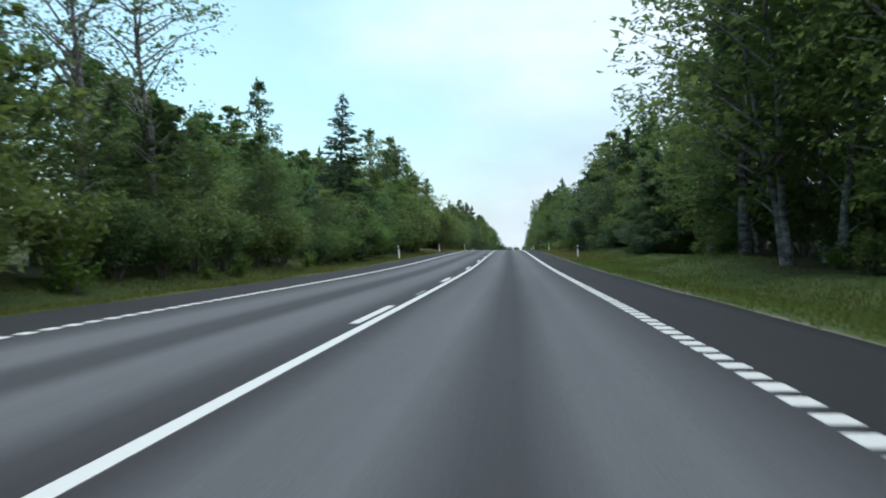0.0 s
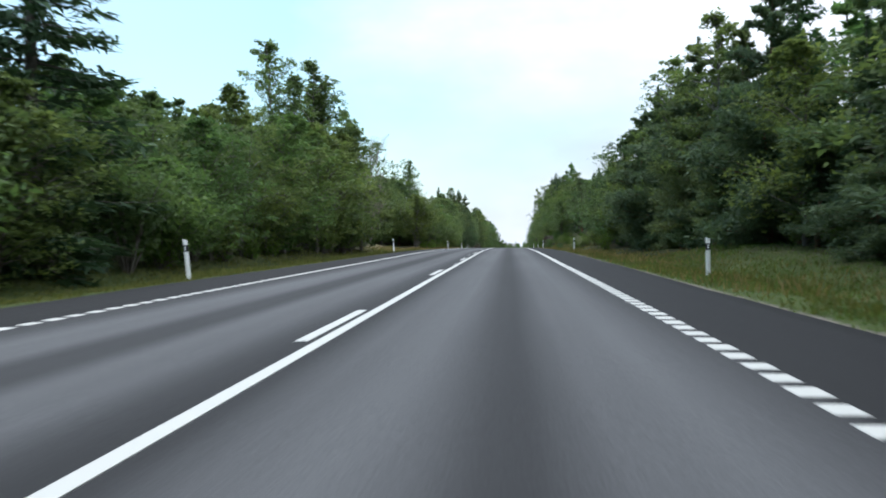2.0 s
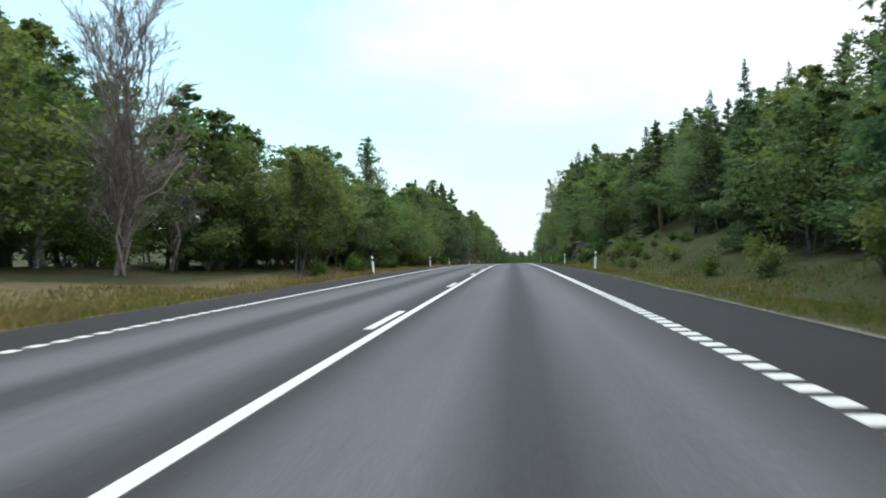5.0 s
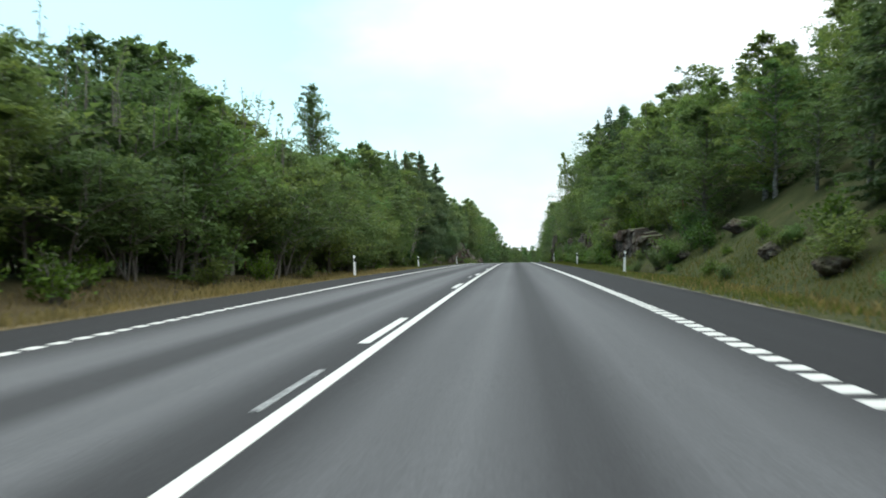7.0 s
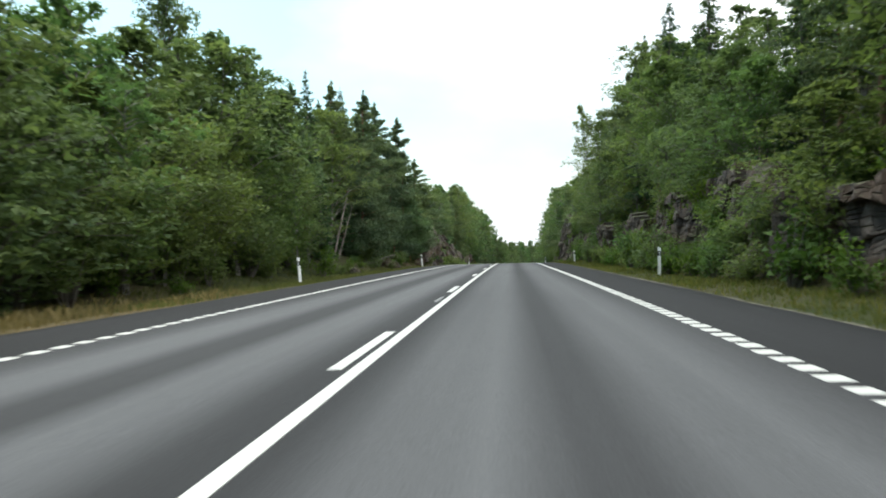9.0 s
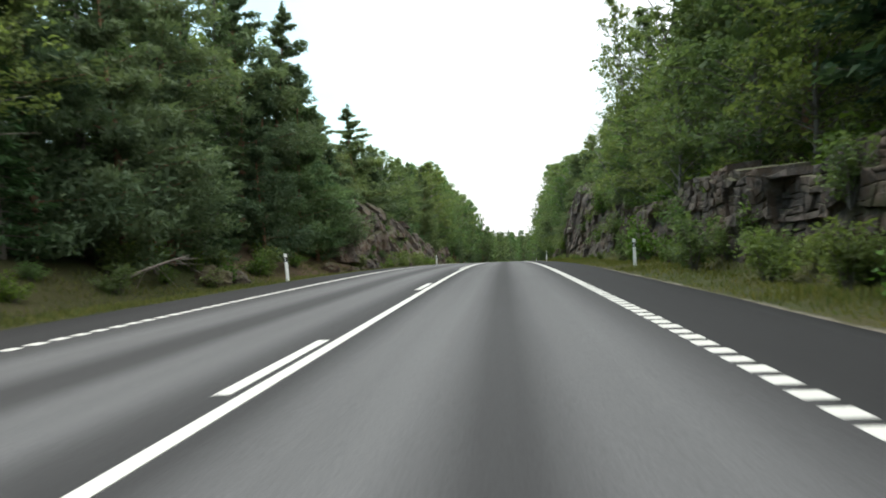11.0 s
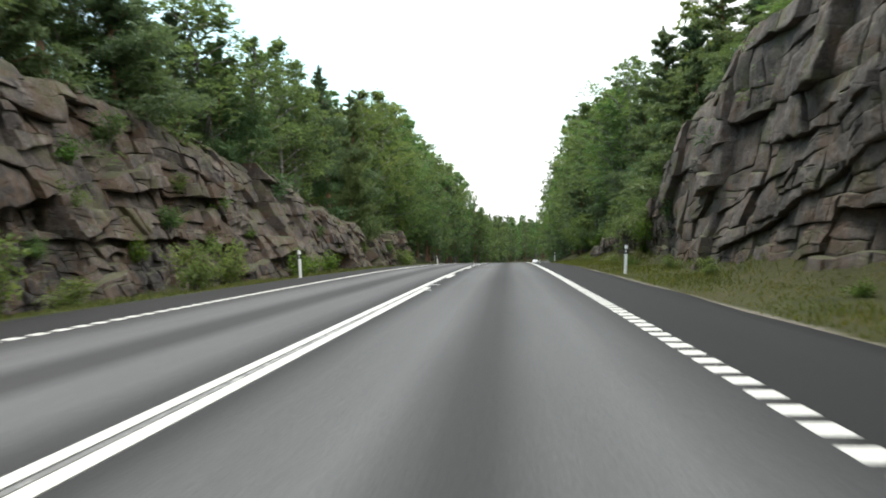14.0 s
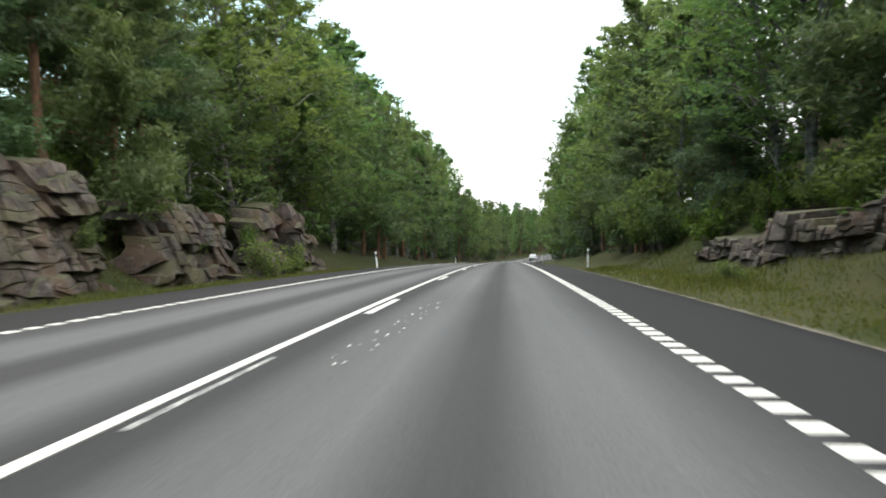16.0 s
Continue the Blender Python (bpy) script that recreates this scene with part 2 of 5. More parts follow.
def asphalt_material():
    k = Mat("asphalt", 0.86, 0.12)
    uv = k.coords("UV")
    sep = k.n("ShaderNodeSeparateXYZ")
    k.link(uv, sep.inputs["Vector"])
    lat = sep.outputs["X"]           # metres to the right of the centre line, over 10
    pos = k.position()
    # worn wheel tracks are paler, shoulders and the strip by the centre line keep their dark binder
    track = k.ramp(k.math("ADD", lat, 0.6), [(0.0, 0.030), (0.190, 0.032), (0.215, 0.060), (0.25, 0.085), (0.30, 0.150), (0.345, 0.150), (0.385, 0.066), (0.425, 0.066), (0.46, 0.150), (0.51, 0.145), (0.555, 0.064), (0.58, 0.050), (0.615, 0.054), (0.655, 0.128), (0.72, 0.150), (0.77, 0.064), (0.795, 0.060), (0.835, 0.128), (0.885, 0.146), (0.94, 0.086), (0.972, 0.056), (0.982, 0.031), (1.0, 0.030)])
    streak = k.noise(k.position((3.0, 0.03, 1.0)), 1.0, 4.0, 0.6)
    blot = k.noise(k.position((0.5, 0.06, 1.0)), 1.0, 3.0)
    grain = k.noise(pos, 60.0, 3.0, 0.7)
    c = k.mix(1.0, track, k.ramp(streak, [(0.25, 0.92), (0.75, 1.08)]), "MULTIPLY")
    c = k.mix(1.0, c, k.ramp(blot, [(0.3, 0.88), (0.7, 1.12)]), "MULTIPLY")
    c = k.mix(1.0, c, k.ramp(grain, [(0.3, 0.7), (0.7, 1.3)]), "MULTIPLY")
    c = k.mix(1.0, c, (0.61, 0.61, 0.625), "MULTIPLY")
    k.colour(c).bump(grain, 0.25, 0.006)
    return k.m


def paint_material(name="road_paint", wear=0.5, base=(0.16, 0.16, 0.155), top=(0.47, 0.465, 0.43)):
    k = Mat(name, 0.6, 0.4)
    pos = k.position()
    chip = k.noise(pos, 14.0, 6.0, 0.7)
    big = k.noise(k.position((2.0, 0.25, 1.0)), 1.0, 3.0)
    mask = k.ramp(k.math("ADD", chip, k.math("MULTIPLY", big, 0.35)), [(wear - 0.04, 0.0), (wear + 0.03, 1.0)])
    c = k.mix(mask, base, top)
    k.colour(c).bump(chip, 0.2, 0.004)
    return k.m


def ground_material():
    """Grass by the road, litter and moss under the trees."""
    k = Mat("grassy_earth", 0.95, 0.1)
    pos = k.position()
    sep = k.n("ShaderNodeSeparateXYZ")
    k.link(k.coords("UV"), sep.inputs["Vector"])
    big, mid, fine = k.noise(pos, 0.07, 4.0), k.noise(pos, 0.9, 5.0, 0.65), k.noise(pos, 14.0, 4.0, 0.7)
    c = k.ramp(mid, [(0.3, (0.026, 0.036, 0.012)), (0.5, (0.038, 0.047, 0.016)), (0.72, (0.056, 0.054, 0.023))])
    c = k.mix(k.ramp(big, [(0.45, 0.0), (0.62, 0.45)]), c, (0.064, 0.052, 0.027))
    lush = k.ramp(k.math("MULTIPLY", k.position_y(), 0.005), [(0.30, 1.0), (0.45, 0.0)])
    c = k.mix(k.math("MULTIPLY", lush, 0.7), c, k.ramp(mid, [(0.3, (0.050, 0.078, 0.022)), (0.7, (0.092, 0.118, 0.038))]))
    # a stretch of straw-coloured verge on the left
    where = k.n("ShaderNodeSeparateXYZ")
    k.link(k.position(), where.inputs["Vector"])
    start = k.math("ADD", k.math("MULTIPLY", where.outputs["Y"], 0.002), k.math("MULTIPLY", k.math("SUBTRACT", mid, 0.5), 0.03))
    dry = k.math("MULTIPLY", k.ramp(start, [(0.200, 0.0), (0.230, 1.0), (0.385, 1.0), (0.42, 0.0)]), k.math("MULTIPLY", k.math("LESS_THAN", where.outputs["X"], -4.0), k.math("GREATER_THAN", where.outputs["X"], -24.0)))
    straw = k.ramp(mid, [(0.3, (0.085, 0.070, 0.034)), (0.55, (0.150, 0.112, 0.060)), (0.75, (0.185, 0.140, 0.082))])
    c = k.mix(k.math("MULTIPLY", dry, 0.85), c, straw)
    # a bare earth bank before the left rock
    bank = k.math("MULTIPLY", k.ramp(start, [(0.492, 0.0), (0.505, 1.0), (0.545, 1.0), (0.56, 0.0)]), k.math("MULTIPLY", k.math("LESS_THAN", where.outputs["X"], -8.6), k.math("GREATER_THAN", where.outputs["X"], -17.0)))
    bare = k.ramp(mid, [(0.3, (0.060, 0.040, 0.026)), (0.55, (0.115, 0.078, 0.052)), (0.75, (0.145, 0.105, 0.072))])
    litter = k.ramp(mid, [(0.3, (0.026, 0.028, 0.013)), (0.50, (0.040, 0.046, 0.018)), (0.62, (0.062, 0.048, 0.028)), (0.75, (0.048, 0.056, 0.020))])
    shade = k.ramp(k.math("ADD", sep.outputs["X"], k.math("MULTIPLY", k.math("SUBTRACT", mid, 0.5), 0.25)), [(0.50, 0.0), (0.72, 1.0)])
    c = k.mix(shade, c, litter)
    c = k.mix(k.math("MULTIPLY", bank, 0.9), c, bare)
    # a mossy slope on the right, before the rock
    slope = k.math("MULTIPLY", k.ramp(start, [(0.270, 0.0), (0.290, 1.0), (0.400, 1.0), (0.430, 0.0)]), k.math("GREATER_THAN", where.outputs["X"], 7.6))
    c = k.mix(k.math("MULTIPLY", slope, k.ramp(big, [(0.40, 0.9), (0.62, 0.6)])), c, k.ramp(mid, [(0.3, (0.026, 0.036, 0.011)), (0.52, (0.048, 0.054, 0.018)), (0.72, (0.072, 0.064, 0.028))]))
    gravel = k.ramp(k.math("ADD", sep.outputs["X"], k.math("MULTIPLY", k.math("SUBTRACT", mid, 0.5), 0.05)), [(0.022, 1.0), (0.040, 0.0)])
    c = k.mix(gravel, c, (0.165, 0.148, 0.125))
    c = k.mix(1.0, c, k.ramp(fine, [(0.25, 0.6), (0.75, 1.35)]), "MULTIPLY")
    k.colour(c).bump(fine, 0.8, 0.06)
    return k.m


def rock_material(name, tints, stain, moss=0.5):
    k = Mat(name, 0.85, 0.3)
    pos = k.position()
    geo, sep, info = k.n("ShaderNodeNewGeometry"), k.n("ShaderNodeSeparateXYZ"), k.n("ShaderNodeObjectInfo")
    warp = k.noise(pos, 0.35, 5.0, 0.6, 0.6)
    mid, fine = k.noise(pos, 1.6, 6.0, 0.65), k.noise(pos, 16.0, 5.0, 0.7)
    c = k.ramp(warp, [(0.36, tints[0]), (0.47, tints[1]), (0.57, tints[2]), (0.66, tints[3])])
    c = k.mix(1.0, c, k.ramp(k.math("FRACT", k.math("ADD", geo.outputs["Random Per Island"], info.outputs["Random"])), [(0.0, 0.68), (0.5, 1.0), (1.0, 1.4)]), "MULTIPLY")
    c = k.mix(1.0, c, k.ramp(mid, [(0.3, 0.48), (0.7, 1.55)]), "MULTIPLY")
    c = k.mix(1.0, c, k.ramp(fine, [(0.3, 0.62), (0.7, 1.4)]), "MULTIPLY")
    rust = k.noise(pos, 0.5, 5.0, 0.65, 1.0)
    c = k.mix(k.ramp(rust, [(0.49, 0.0), (0.58, 0.8)]), c, stain)
    run = k.noise(k.position((1.4, 1.4, 0.12)), 1.0, 4.0, 0.6)
    c = k.mix(k.ramp(run, [(0.55, 0.0), (0.68, 0.6)]), c, tuple(v * 0.5 for v in tints[0]))
    # moss and turf lie on what faces up
    k.link(geo.outputs["Normal"], sep.inputs["Vector"])
    up = k.math("ADD", sep.outputs["Z"], k.math("MULTIPLY", k.math("SUBTRACT", mid, 0.5), 1.2))
    c = k.mix(k.ramp(up, [(0.52, 0.0), (0.85, moss)]), c, (0.066, 0.070, 0.030))
    # turf and old moss in broad patches
    turf = k.noise(k.position((1.0, 1.0, 1.6)), 0.42, 6.0, 0.7)
    c = k.mix(k.ramp(turf, [(0.53, 0.0), (0.62, moss)]), c, k.mix(fine, (0.040, 0.040, 0.018), (0.098, 0.090, 0.042)))
    lichen = k.noise(pos, 3.0, 5.0, 0.75)
    c = k.mix(k.ramp(lichen, [(0.56, 0.0), (0.68, 0.5)]), c, (0.22, 0.205, 0.185))
    # hairline joints and small steps
    cell = k.n("ShaderNodeTexVoronoi")
    cell.feature = "DISTANCE_TO_EDGE"
    cell.inputs["Scale"].default_value = 1.0
    bend = k.n("ShaderNodeVectorMath")
    k.link(k.position((1.3, 1.3, 2.4)), bend.inputs[0])
    soft = k.n("ShaderNodeTexNoise")
    soft.inputs["Scale"].default_value = 1.7
    soft.inputs["Detail"].default_value = 5.0
    k.link(pos, soft.inputs["Vector"])
    k.link(soft.outputs["Color"], bend.inputs[1])
    k.link(bend.outputs["Vector"], cell.inputs["Vector"])
    joint = k.ramp(cell.outputs["Distance"], [(0.0, 0.0), (0.06, 0.75), (0.25, 1.0)])
    rough = k.math("ADD", k.math("MULTIPLY", mid, 1.1), k.math("MULTIPLY", fine, 0.5))
    k.colour(c).bump(k.math("ADD", rough, k.math("MULTIPLY", joint, 0.28)), 1.0, 0.06)
    return k.m


def leaf_material(name, dark, light, clear=0.25):
    """Leaves: colour shifts from tree to tree and from leaf to leaf; some light goes through."""
    k = Mat(name, 0.75, 0.18)
    info, geo = k.n("ShaderNodeObjectInfo"), k.n("ShaderNodeNewGeometry")
    c = k.mix(geo.outputs["Random Per Island"], dark, light)
    patch = k.noise(k.position(), 0.45, 3.0, 0.6)
    c = k.mix(1.0, c, k.ramp(patch, [(0.3, (0.75, 0.8, 0.8)), (0.7, (1.25, 1.2, 1.05))]), "MULTIPLY")
    tone = k.ramp(info.outputs["Random"], [(0.0, (0.72, 0.80, 0.82)), (0.35, (1.0, 1.0, 1.0)), (0.7, (1.2, 1.1, 0.85)), (1.0, (0.85, 1.08, 0.95))])
    c = k.mix(1.0, c, tone, "MULTIPLY")
    k.colour(c)
    tr, mx = k.n("ShaderNodeBsdfTranslucent"), k.n("ShaderNodeMixShader")
    k.link(k.mix(1.0, c, (1.2, 1.25, 0.85), "MULTIPLY"), tr.inputs["Color"])
    mx.inputs["Fac"].default_value = clear
    k.link(k.b.outputs["BSDF"], mx.inputs[1])
    k.link(tr.outputs["BSDF"], mx.inputs[2])
    k.link(mx.outputs["Shader"], k.o.inputs["Surface"])
    return k.m


def bark_material(name, a, b, scale=(6, 6, 1.2)):
    k = Mat(name, 0.9, 0.15)
    v = k.coords("Object", scale)
    n, f = k.noise(v, 1.0, 5.0, 0.65), k.noise(v, 7.0, 3.0)
    c = k.mix(k.ramp(n, [(0.38, 0.0), (0.62, 1.0)]), a, b)
    c = k.mix(1.0, c, k.ramp(f, [(0.3, 0.7), (0.7, 1.25)]), "MULTIPLY")
    k.colour(c).bump(n, 0.7, 0.03)
    return k.m


ASPHALT = asphalt_material()
PAINT, PAINT_OLD = paint_material("road_paint", 0.46), paint_material("worn_road_paint", 0.74, (0.11, 0.11, 0.108), (0.38, 0.38, 0.36))
EARTH = ground_material()
ROCK_L = rock_material("reddish_gneiss", [(0.032, 0.027, 0.025), (0.055, 0.044, 0.039), (0.104, 0.081, 0.067), (0.072, 0.061, 0.054)], (0.088, 0.054, 0.033), 0.7)
ROCK_R = rock_material("grey_gneiss", [(0.040, 0.033, 0.029), (0.062, 0.050, 0.043), (0.092, 0.075, 0.064), (0.080, 0.055, 0.042)], (0.082, 0.052, 0.034), 0.75)
LEAF_BIRCH = leaf_material("birch_leaves", (0.091, 0.134, 0.064), (0.154, 0.204, 0.091), 0.46)
LEAF_BROAD = leaf_material("broad_leaves", (0.080, 0.118, 0.054), (0.138, 0.186, 0.077), 0.44)
NEEDLE_DARK = leaf_material("spruce_needles", (0.047, 0.08, 0.045), (0.082, 0.128, 0.066), 0.28)
NEEDLE_PINE = leaf_material("pine_needles", (0.076, 0.112, 0.068), (0.126, 0.168, 0.098), 0.38)
GRASS_LEAF = leaf_material("grass_blades", (0.062, 0.088, 0.026), (0.135, 0.130, 0.050), 0.35)
LUSH_GRASS = leaf_material("lush_grass_blades", (0.075, 0.118, 0.032), (0.150, 0.180, 0.060), 0.35)
DRY_GRASS = leaf_material("dry_grass_blades", (0.13, 0.105, 0.045), (0.26, 0.20, 0.10), 0.3)
FERN_LEAF = leaf_material("undergrowth_leaves", (0.045, 0.09, 0.018), (0.11, 0.17, 0.035), 0.3)
BARK_GREY = bark_material("grey_bark", (0.09, 0.08, 0.068), (0.19, 0.175, 0.155))
BARK_BIRCH = bark_material("birch_bark", (0.07, 0.065, 0.06), (0.30, 0.285, 0.26), (3, 3, 4.5))
BARK_PINE = bark_material("pine_bark", (0.12, 0.08, 0.06), (0.27, 0.15, 0.09))
BARK_DEAD = bark_material("dead_wood", (0.14, 0.120, 0.104), (0.27, 0.236, 0.208))

# ---- ground, road and markings ----
def build_ground():
    ys = np.concatenate([[-900, -300, -120, -60], np.arange(-40, 620, 2.0), [660, 720, 800, 1000, 1400, 2400]])
    outs = np.concatenate([np.arange(0, 7.0, 0.35), np.arange(7.0, 16, 0.8), np.arange(16, 46, 3.0), [60, 90, 140, 260, 500, 1200, 2400]])
    lats = np.concatenate([(EDGE_L + 0.5 - outs)[::-1], [-2.0, 0.0, 2.0], EDGE_R - 0.5 + outs])
    Y, L = np.meshgrid(ys, lats, indexing="ij")
    Z = along(RISE, Y) + ground_rise(L, Y)
    Z = np.where((L > EDGE_L) & (L < EDGE_R), along(RISE, Y) - 0.14, Z)
    X = L + along(PLAN, Y)
    me = quads_mesh("ground", np.stack([X, Y, Z], -1).reshape(-1, 3), grid_quads(len(ys), len(lats)), EARTH, True, np.stack([np.where(L > 0, L - EDGE_R, EDGE_L - L).ravel() / 10, Y.ravel() / 10], -1))
    return tagged(new("ground", me), "mossy forest ground with grassy road verges", "ground", kind="structure")


def ribbon(y0, y1, left, right, up, step=2.0, depth=0.0):
    """A strip that follows the road between two distances from its centre line."""
    n = max(2, int(math.ceil((y1 - y0) / step)) + 1)
    ys = np.linspace(y0, y1, n)
    cols = [(left, up), (right, up)] if depth == 0 else [(left, up - depth), (left, up), (right, up), (right, up - depth)]
    v = np.stack([np.stack([l + along(PLAN, ys), ys, along(RISE, ys) + u], -1) for l, u in cols], 1).reshape(-1, 3)
    return v, grid_quads(n, len(cols))


def build_road():
    ys = np.arange(-120, 660, 2.0)
    wob_r = EDGE_R + 0.05 * soft_noise(ys * 0.4, ys * 0, 1) + 0.03 * soft_noise(ys * 1.3, ys * 0, 2)
    wob_l = EDGE_L + 0.05 * soft_noise(ys * 0.4, ys * 0, 3) + 0.03 * soft_noise(ys * 1.3, ys * 0, 4)
    inner = np.linspace(-5.5, 5.2, 24)
    lat = np.concatenate([np.stack([wob_l, wob_l], 1), np.repeat(inner[None], len(ys), 0), np.stack([wob_r, wob_r], 1)], 1)
    up = np.zeros_like(lat)
    up[:, 0] = up[:, -1] = -0.12
    up[:, 1] = up[:, -2] = -0.015
    Y = np.repeat(ys[:, None], lat.shape[1], 1)
    v = np.stack([lat + along(PLAN, Y), Y, along(RISE, Y) + up], -1).reshape(-1, 3)
    uv = np.stack([lat.ravel() / 10, Y.ravel() / 10], -1)
    me = quads_mesh("road", v, grid_quads(len(ys), lat.shape[1]), ASPHALT, True, uv)
    return tagged(new("road", me), "worn grey asphalt road with dark shoulders", "road", kind="structure")


build_ground()
ROAD = build_road()


def strip_object(name, y0, y1, mid, width, material, label):
    v, f = ribbon(y0, y1, mid - width / 2, mid + width / 2, 0.006, 2.0, 0.008)
    return tagged(new(name, quads_mesh(name, v, f, material)), label, "road marking", kind="structure")


# solid centre lines: one for this side up to y 297, one for the oncoming side from y 235
strip_object("centre_line", -120, 289.5, 0.0, 0.13, PAINT, "solid white centre line on the asphalt")
strip_object("centre_line", 249.4, 640, -LINE_GAP, 0.115, PAINT, "solid white centre line on the asphalt")


def dash_object(y, mid, length=3.0, material=None, width=0.13):
    v, f = ribbon(y, y + length, mid - width / 2, mid + width / 2, 0.006, 1.0, 0.008)
    return tagged(new("centre_dash", quads_mesh("centre_dash", v, f, material or PAINT)), "white dash or fleck beside the solid centre line", "road marking", "centre line dashes", "structure")


for i in range(-6, 20):
    dash_object(4.87 + 12 * i, -LINE_GAP)
for i in range(27):
    dash_object(295.3 + 12 * i, 0.0)
# older dashes, half worn off
for y, mid in ((22.8, -0.17), (71.6, -0.13), (145.5, -0.2), (193.3, -0.19)):
    dash_object(y, mid, 1.6, PAINT_OLD, 0.07)
for y in (85.1, 169.9):
    dash_object(y, -0.35, 1.8, PAINT_OLD, 0.08)
for y in (302.6, 312.4):
    dash_object(y, -0.04, 2.6, PAINT_OLD, 0.06)
for y, mid, wide in ((249.3, -0.34, 0.18), (248.9, -0.46, 0.10), (249.2, 0.15, 0.12), (288.0, 0.10, 0.22), (290.6, 0.05, 0.24)):
    dash_object(y, mid, 0.4, PAINT_OLD, wide)
# a trail of small white scuffs in the lane, built as tiny dashes
for k in range(30):
    dash_object(314.6 + 0.23 * k + 0.2 * math.sin(k * 5.0), 0.60 + 0.009 * k + 0.15 * math.sin(k * 2.7), 0.10 + 0.05 * (k % 3), PAINT if k % 4 == 0 else PAINT_OLD, 0.018 + 0.010 * (k % 2))
strip_object("worn_centre_line", 252, 300, -0.10, 0.05, PAINT_OLD, "faint worn centre line on the asphalt")


def comb_line(name, mid, width, label):
    """The edge line: short raised bars with gaps of the same length."""
    ys = np.arange(-40, 420, 0.47)
    v, f = [], []
    for k, y in enumerate(ys):
        ln = 0.28 + 0.02 * math.sin(k * 1.7)
        a, b = mid - width / 2 + 0.006 * math.sin(k * 2.3), mid + width / 2 + 0.006 * math.sin(k * 3.1)
        x0, x1, z0, z1 = along(PLAN, y), along(PLAN, y + ln), along(RISE, y), along(RISE, y + ln)
        o = len(v)
        v += [(a + x0, y, z0 - 0.002), (b + x0, y, z0 - 0.002), (b + x1, y + ln, z1 - 0.002), (a + x1, y + ln, z1 - 0.002),
              (a + x0 + 0.01, y + 0.01, z0 + 0.007), (b + x0 - 0.01, y + 0.01, z0 + 0.007), (b + x1 - 0.01, y + ln - 0.01, z1 + 0.007), (a + x1 + 0.01, y + ln - 0.01, z1 + 0.007)]
        f += [(o + 4, o + 5, o + 6, o + 7), (o, o + 1, o + 5, o + 4), (o + 1, o + 2, o + 6, o + 5), (o + 2, o + 3, o + 7, o + 6), (o + 3, o, o + 4, o + 7)]
    return tagged(new(name, quads_mesh(name, v, f, PAINT)), label, "road marking", kind="structure")


comb_line("edge_line", LANE, 0.21, "white ribbed edge line of short bars")
comb_line("edge_line", -LINE_GAP - LANE, 0.17, "white ribbed edge line of short bars")
strip_object("edge_line", 420, 640, LANE, 0.16, PAINT, "white edge line on the asphalt")
strip_object("edge_line", 420, 640, -LINE_GAP - LANE, 0.16, PAINT, "white edge line on the asphalt")


# ---- rock cuts ----
def split_face(poly, plane, size, rs, wild, tilt, step, dips, out):
    """Breaks a convex piece of the face along joints until it is small enough; near pieces stay almost in one plane."""
    ctr = poly.mean(0)
    x, y = poly[:, 0], poly[:, 1]
    area = 0.5 * abs(np.dot(x, np.roll(y, -1)) - np.dot(y, np.roll(x, -1)))
    if area < size(ctr) * rs.uniform(0.35, 1.8):
        out.append((poly, plane))
        return
    # joints run in two main directions; long pieces break across
    ext = poly.max(0) - poly.min(0)
    # blocks are much wider than high; beds lie nearly level
    rel = (poly - ctr) * np.array([1.0, 2.3])
    w, e = np.linalg.eigh(rel.T @ rel)
    if w[1] > 2.4 * w[0]:
        steep = abs(e[0, 1]) > abs(e[1, 1])
    else:
        steep = rs.uniform() < 0.45
    ang = math.pi / 2 + dips[1] + rs.normal() * 0.26 if steep else dips[0] + rs.normal() * wild
    n = np.array([-math.sin(ang), math.cos(ang)])
    p = ctr + rs.uniform(-0.18, 0.18, 2) * ext
    d = (poly - p) @ n
    halves = ([], [])
    for i in range(len(poly)):
        j = (i + 1) % len(poly)
        halves[int(d[i] > 0)].append(poly[i])
        if (d[i] > 0) != (d[j] > 0):
            q = poly[i] + (poly[j] - poly[i]) * d[i] / (d[i] - d[j])
            halves[0].append(q)
            halves[1].append(q)
    if min(len(h) for h in halves) < 3:
        out.append((poly, plane))
        return
    s = min(math.sqrt(area), 2.2)
    for h in halves:
        h = np.array(h)
        c = h.mean(0)
        g = plane[1] + rs.normal(size=2) * tilt * min(1.0, s / 2)
        a = plane[0] + plane[1] @ (c - plane[2]) + rs.normal() * step * s * (2.2 if rs.uniform() < 0.10 else 0.7)
        split_face(h, (0.96 * a, 0.8 * g, c), size, rs, wild, tilt, step, dips, out)


